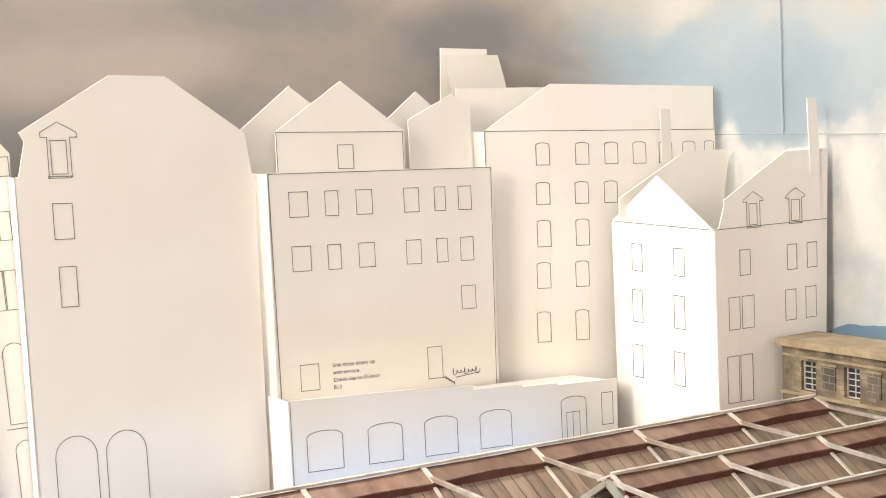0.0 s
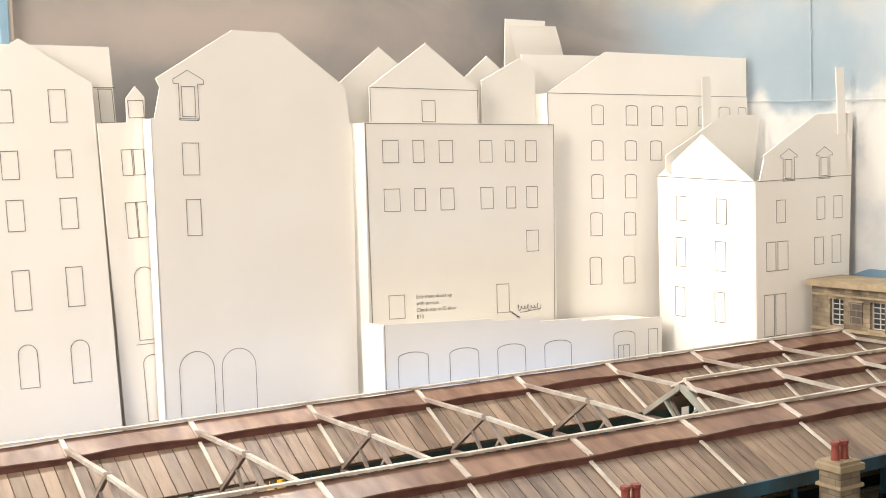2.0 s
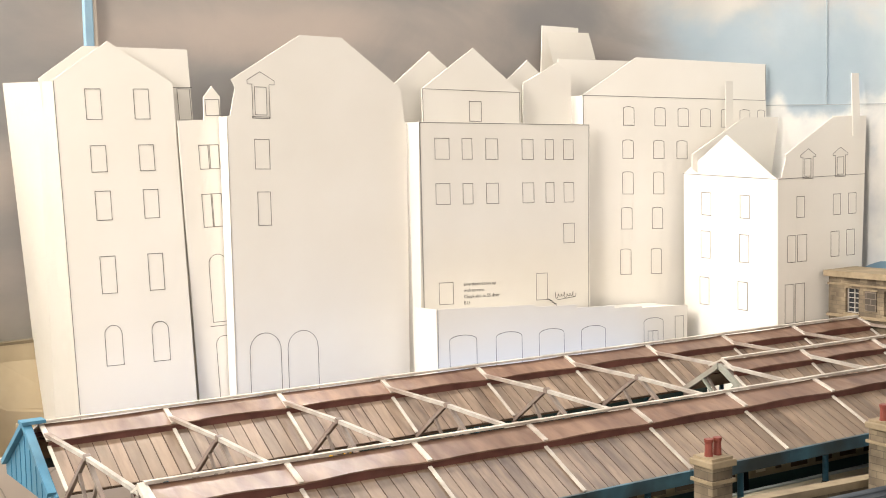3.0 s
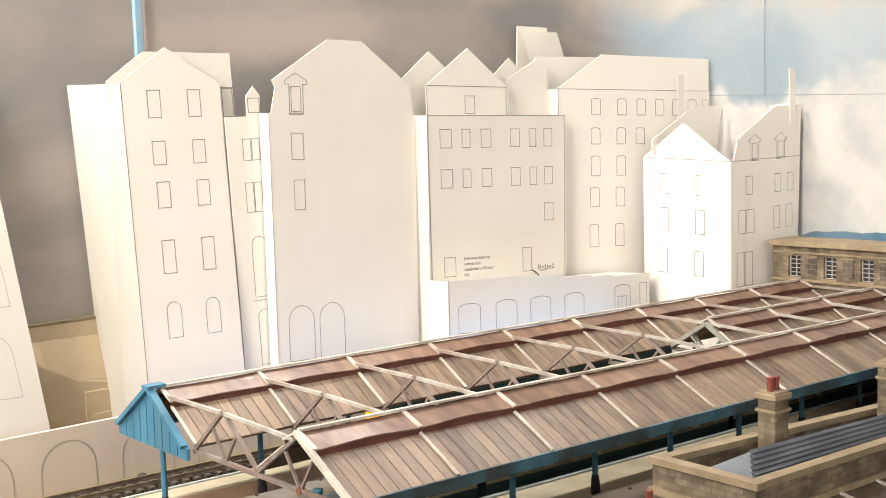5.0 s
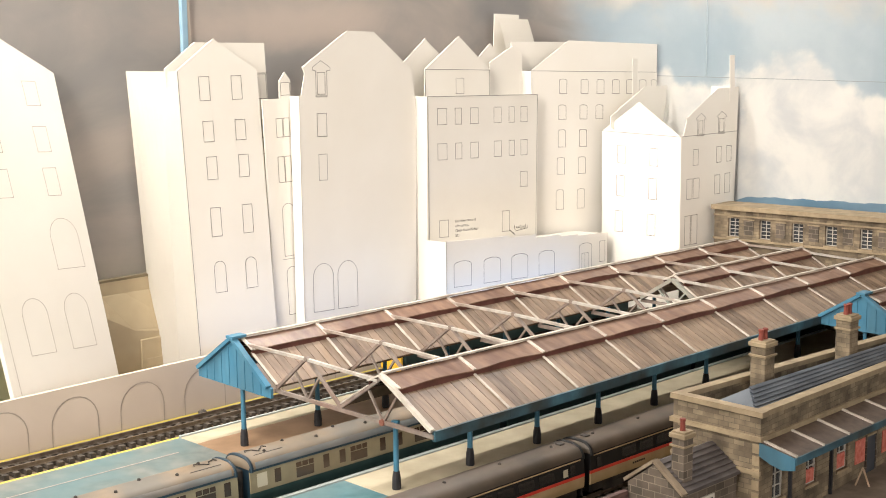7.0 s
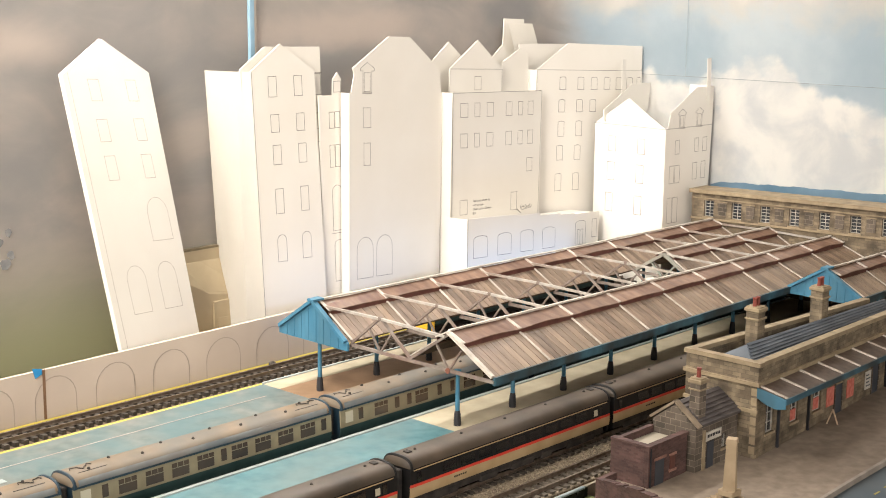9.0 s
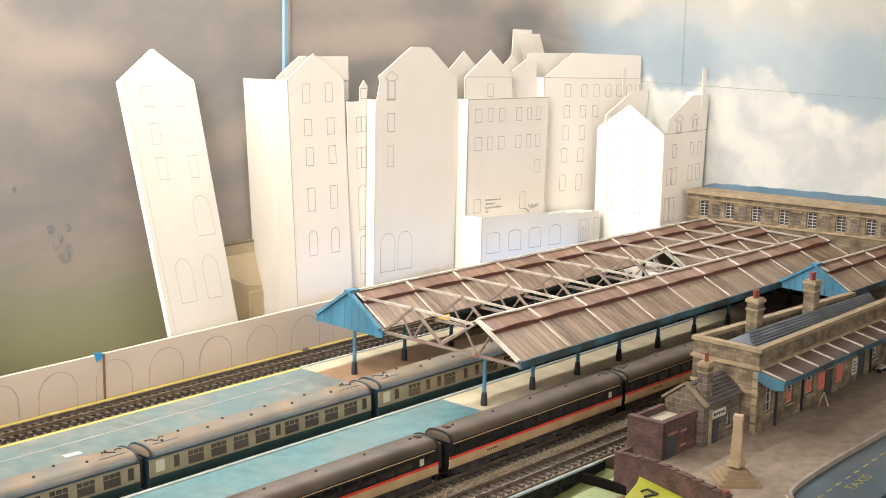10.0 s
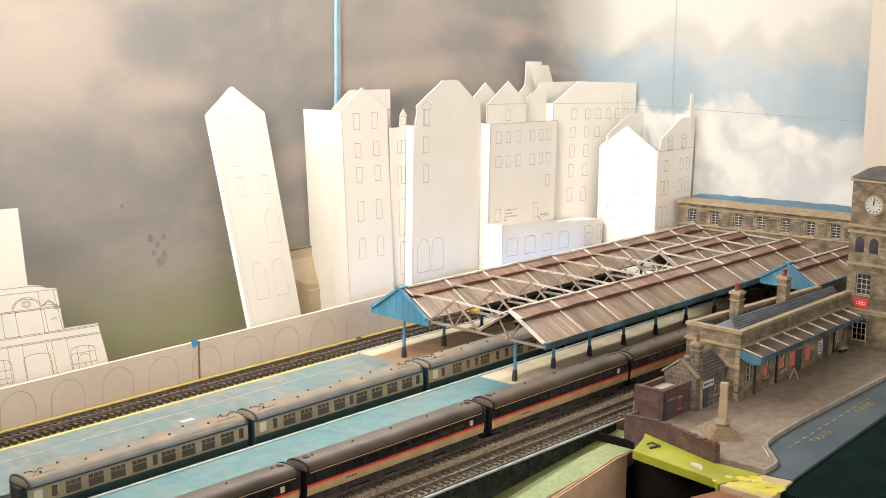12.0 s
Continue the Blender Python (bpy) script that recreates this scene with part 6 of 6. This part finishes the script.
part("wall_body", wf.prism([(0.0, -0.32), (L, -0.32), (L, wall_top(L)), (0.6, wall_top(0.6)), (0.3, wall_top(0.3)), (0.0, wall_top(0.0))], -0.025, 0.025), BRICK, bw)
for k in range(28):
    u0, u1 = L * k / 28 + 0.002, L * (k + 1) / 28 - 0.002
    h = random.uniform(0.004, 0.018)
    part("coping_brick", wf.prism([(u0, wall_top(u0)), (u1, wall_top(u1)), (u1, wall_top(u1) + h), (u0, wall_top(u0) + h)], -0.028 - random.uniform(0, 0.004), 0.028 + random.uniform(0, 0.004)), BRICK, bw)
part("return_wall", B(-0.335, -1.83, -0.3, -0.115, -1.79, 0.06), BRICK, bw)
part("end_pier", wf.slab(L - 0.03, -0.24, L + 0.03, 0.15, -0.032, 0.032), BRICK, bw)
part("red_cap", wf.slab(L - 0.05, 0.15, L + 0.01, 0.173, -0.024, 0.024), POT, bw, "chipped bright red cap")

# ---- unfinished front edge ----
RUBBLE = mat("mossy_rubble_wall", (0.004, 0.008, 0.006), (0.024, 0.03, 0.022), 260, 0.9, 1.0, stain=0.6, stain_colour=(0.06, 0.05, 0.042), stain_scale=70, spec=0.15)
OLIVE = mat("olive_paint", (0.075, 0.088, 0.022), (0.12, 0.135, 0.038), 30, 0.7, 0.1, stain=0.4, stain_colour=(0.05, 0.05, 0.02), stain_scale=40)
PALE_GREEN = mat("pale_green_textured", (0.20, 0.25, 0.115), (0.285, 0.335, 0.175), 220, 0.7, 0.4, stain=0.35, stain_colour=(0.17, 0.20, 0.09), stain_scale=30)
LIME = mat("lime_paint", (0.25, 0.262, 0.014), (0.335, 0.35, 0.032), 24, 0.55, 0.15, stain=0.4, stain_colour=(0.17, 0.175, 0.012), stain_scale=30)
CARD = mat("corrugated_cardboard", (0.44, 0.29, 0.18), (0.54, 0.37, 0.24), 40, 0.8, 0.1)
FOAM = mat("brown_foam", (0.16, 0.06, 0.03), (0.26, 0.11, 0.06), 30, 0.8, 0.3)
COPE = mat("grey_blue_coping", (0.20, 0.25, 0.26), (0.32, 0.36, 0.36), 60, 0.7, 0.2)
rw = thing("rubble_wall", (-3, -1.42, -0.35), "dark mossy stone retaining wall below the front track", "retaining wall", kind="structure")
part("wall_face", B(-9.4, -1.46, -0.6, 0.0, -1.425, -0.19), RUBBLE, rw)
part("coping", B(-9.4, -1.475, -0.19, -0.05, -1.44, -0.168, 0.006), COPE, rw, "pale grey-blue coping")
bm = bmesh.new()
for k in range(420):
    x, z = random.uniform(-6.5, -0.1), random.uniform(-0.38, -0.2)
    w, h = random.uniform(0.02, 0.05), random.uniform(0.014, 0.024)
    box(bm, x, -1.46 - random.uniform(0.004, 0.014), z, x + w, -1.459, z + h)
tagged(part("rubble_stones", bm, RUBBLE, rw), kind="stuff")


def ramp_z(x):
    """The unfinished slope climbs towards the forecourt wall."""
    return -0.255 - 0.085 * max(0.0, -x)


def ramp(name, ya, yb, drop, thick, material, label, category):
    """A strip of the slope between two lines along the track."""
    bm = bmesh.new()
    rings = []
    for k in range(29):
        x = -5.6 + 0.2 * k
        z = ramp_z(x) - drop
        rings.append([bm.verts.new(V(x, y, zz)) for y, zz in ((ya(x), z), (yb(x), z), (yb(x), z - thick), (ya(x), z - thick))])
    for p, q in zip(rings, rings[1:]):
        for i in range(4):
            bm.faces.new((p[i], p[(i + 1) % 4], q[(i + 1) % 4], q[i]))
    bm.faces.new(rings[0]), bm.faces.new(rings[-1][::-1])
    return solid(name, bm, material, label, category, kind="structure")


def bend(x):
    return 0.05 * math.sin(1.6 * x + 0.6)


ramp("olive_ledge", lambda x: -1.476, lambda x: -1.63 - bend(x), 0.004, 0.25, OLIVE, "olive-green painted slope below the wall", "ledge")
ramp("pale_green_board", lambda x: -1.632 - bend(x), lambda x: -1.93, 0.0, 0.06, PALE_GREEN, "pale green textured board below the ledge", "board")
ramp("board_edging", lambda x: -1.932, lambda x: -1.975, -0.004, 0.16, mat("brown_edging", (0.10, 0.065, 0.035), (0.17, 0.115, 0.065), 50, 0.8, 0.2), "dark brown wooden edging under the green board", "edging")
cb = thing("cardboard_carton", (-1.2, -2.08, -1.0), "upright corrugated cardboard carton side with an open edge", "carton")
cx = Face(-4.7, -2.10, -0.70, -2.08)


def carton_top(u):
    return -0.232 - 0.135 * max(0.0, 4.0 - u - 0.2)


for nm, o0, o1 in (("panel", -0.012, 0.0), ("liner", -0.052, -0.040)):
    part(nm, cx.prism([(0.0, -2.4), (4.0, -2.4), (4.0, carton_top(4.0)), (3.8, carton_top(3.8)), (0.0, carton_top(0.0))], o0, o1), CARD, cb)
bm = bmesh.new()
for k in range(78):
    a = 0.05 * k
    for d0, d1 in ((0.0, 0.025), (0.05, 0.025)):
        extrude(bm, [(a + d0, -0.040), (a + d1, -0.013), (a + d1 + 0.005, -0.013), (a + d0 + 0.005, -0.040)], lambda q, o: cx.p(q, -1.6, o), lambda q, o: cx.p(q, carton_top(a) - 0.006, o))
tagged(part("corrugation", bm, CARD, cb), kind="stuff")
plate("lime_block", [(-0.46, -2.14), (-0.62, -2.22), (-1.03, -2.36), (-1.20, -3.44), (-1.3, -3.52), (-0.75, -3.70), (-0.76, -3.20), (-0.77, -3.13)], -0.13, -0.045, LIME, "lime-green painted foam block beside the brick wall", "foam block", kind="")
for k in range(30):
    a = random.uniform(0, 1)
    x, y, r = -1.02 + random.uniform(-0.20, 0.16), -3.47 - 0.55 * a, random.uniform(0.035, 0.085)
    solid("yellow_splash", turned(bmesh.new(), (x, y, -0.052 - random.uniform(0, 0.01)), [(r, 0.0), (r * 0.97, 0.008), (r * 0.85, 0.012)], 9), mat("splash_yellow", (0.46, 0.41, 0.035), (0.62, 0.55, 0.09), 60, 0.6, 0.3) if k == 0 else bpy.data.materials["splash_yellow"], "blob of bright yellow paint on the board edge", "paint blob", "yellow paint blobs")
plate("raw_edge", [(-0.735, -3.71), (-1.28, -3.54), (-1.30, -4.08), (-0.69, -4.01)], -0.2, -0.052, mat("tan_plaster", (0.42, 0.32, 0.18), (0.5, 0.4, 0.24), 40), "tan plaster edge below the pavement corner", "edge")
plate("foam_lump", [(-1.32, -3.54), (-1.65, -3.44), (-1.9, -4.2), (-1.31, -4.10)], -1.2, -0.10, FOAM, "brown foam lump below the board edge", "foam")
# Added black sheet: its colour is the shade below the open layout edge.
solid("under_edge_shade", B(-0.40, -3.95, -2.4, -0.36, -1.48, -0.205), mat("shade_black", (0.006, 0.005, 0.0045), (0.012, 0.01, 0.009), 40, 0.95, 0.1, spec=0.05), "added black sheet for the shade under the layout edge", "drape", kind="structure")
cl = thing("wire_clip", (-0.78, -2.42, -0.04), "small dark wire clip lying on the lime block", "clip")
bm = bmesh.new()
for a, b in (((-0.86, -2.46, -0.036), (-0.72, -2.50, -0.034)), ((-0.78, -2.37, -0.036), (-0.76, -2.42, -0.01)), ((-0.76, -2.42, -0.01), (-0.74, -2.49, -0.03))):
    beam(bm, a, b, 0.02, 0.015)
part("wire", bm, BLACK, cl)

# painted hills low on the back scene
bm = bmesh.new()
prev = None
for k, (x, y) in enumerate([p for p in BACK if p[0] > 7.0 and -4.6 < p[1] < 2.32]):
    top = 1.10 + 0.12 * min(1.0, k / 5) + 0.006 * math.sin(k * 0.7) + 0.003 * math.sin(k * 2.3) + 0.0012 * k
    a, c = bm.verts.new(V(x - 0.03, y - 0.01, 0.0)), bm.verts.new(V(x - 0.03, y - 0.01, top))
    if prev:
        bm.faces.new((prev[0], a, c, prev[1]))
    prev = (a, c)
bmesh.ops.solidify(bm, geom=bm.faces[:], thickness=0.001)
solid("painted_hills", bm, BLUE_ROOF, "band of blue hills painted low on the back scene", "back scene", kind="structure")

# ---- the railway room round the layout ----
ROOM = mat("room_wall_paint", (0.50, 0.47, 0.42), (0.56, 0.52, 0.47), 3, 0.85, 0.03)
FLOORM = mat("dark_carpet", (0.008, 0.0075, 0.007), (0.016, 0.015, 0.013), 60, 0.9, 0.2)
solid("floor", B(-30, -26, -10.4, 14, 8, -10.0), FLOORM, "dark carpet floor of the railway room", "floor", kind="structure")
solid("ceiling", B(-30, -26, 15.0, 14, 8, 15.4), ROOM, "plain ceiling of the railway room", "ceiling", kind="structure")
solid("wall_north", B(-30, 7.6, -10, 14, 8, 15), ROOM, "plain wall behind the back scene", "wall", kind="structure")
solid("wall_south", B(-30, -26, -10, 14, -25.6, 15), ROOM, "plain wall of the railway room", "wall", kind="structure")
solid("wall_west", B(-30.4, -26, -10, -30, 8, 15), ROOM, "plain wall of the railway room", "wall", kind="structure")
solid("wall_east", B(14, -26, -10, 14.4, 8, 15), ROOM, "plain wall of the railway room", "wall", kind="structure")

# torn paper scrap on the lime block, pavement line, shaded end of the painted sky
plate("torn_scrap", [(-0.93, -3.00), (-1.00, -3.05), (-1.03, -3.13), (-1.08, -3.21), (-0.98, -3.17), (-0.92, -3.10)], -0.045, -0.039, WHITE, "torn white paper scrap stuck on the lime block", "paper scrap", kind="")
bm = beam(bmesh.new(), (-0.08, -3.34, 0.001), (-0.34, -3.56, 0.001), 0.012, 0.004)
solid("chalk_line", bm, WHITE, "thin white line drawn on the pavement corner", "painted line", kind="structure")
# Added sheet whose beige holds the shading at the sky's far end.
solid("sky_end_shade", B(7.66, -2.6, -0.5, 7.70, -0.66, 7.5), mat("shaded_sky_beige", (0.40, 0.35, 0.30), (0.50, 0.45, 0.39), 12, 0.8, 0.05, stretch=(1, 1, 0.1)), "beige upright sheet for the shaded end of the painted sky", "board", kind="structure")
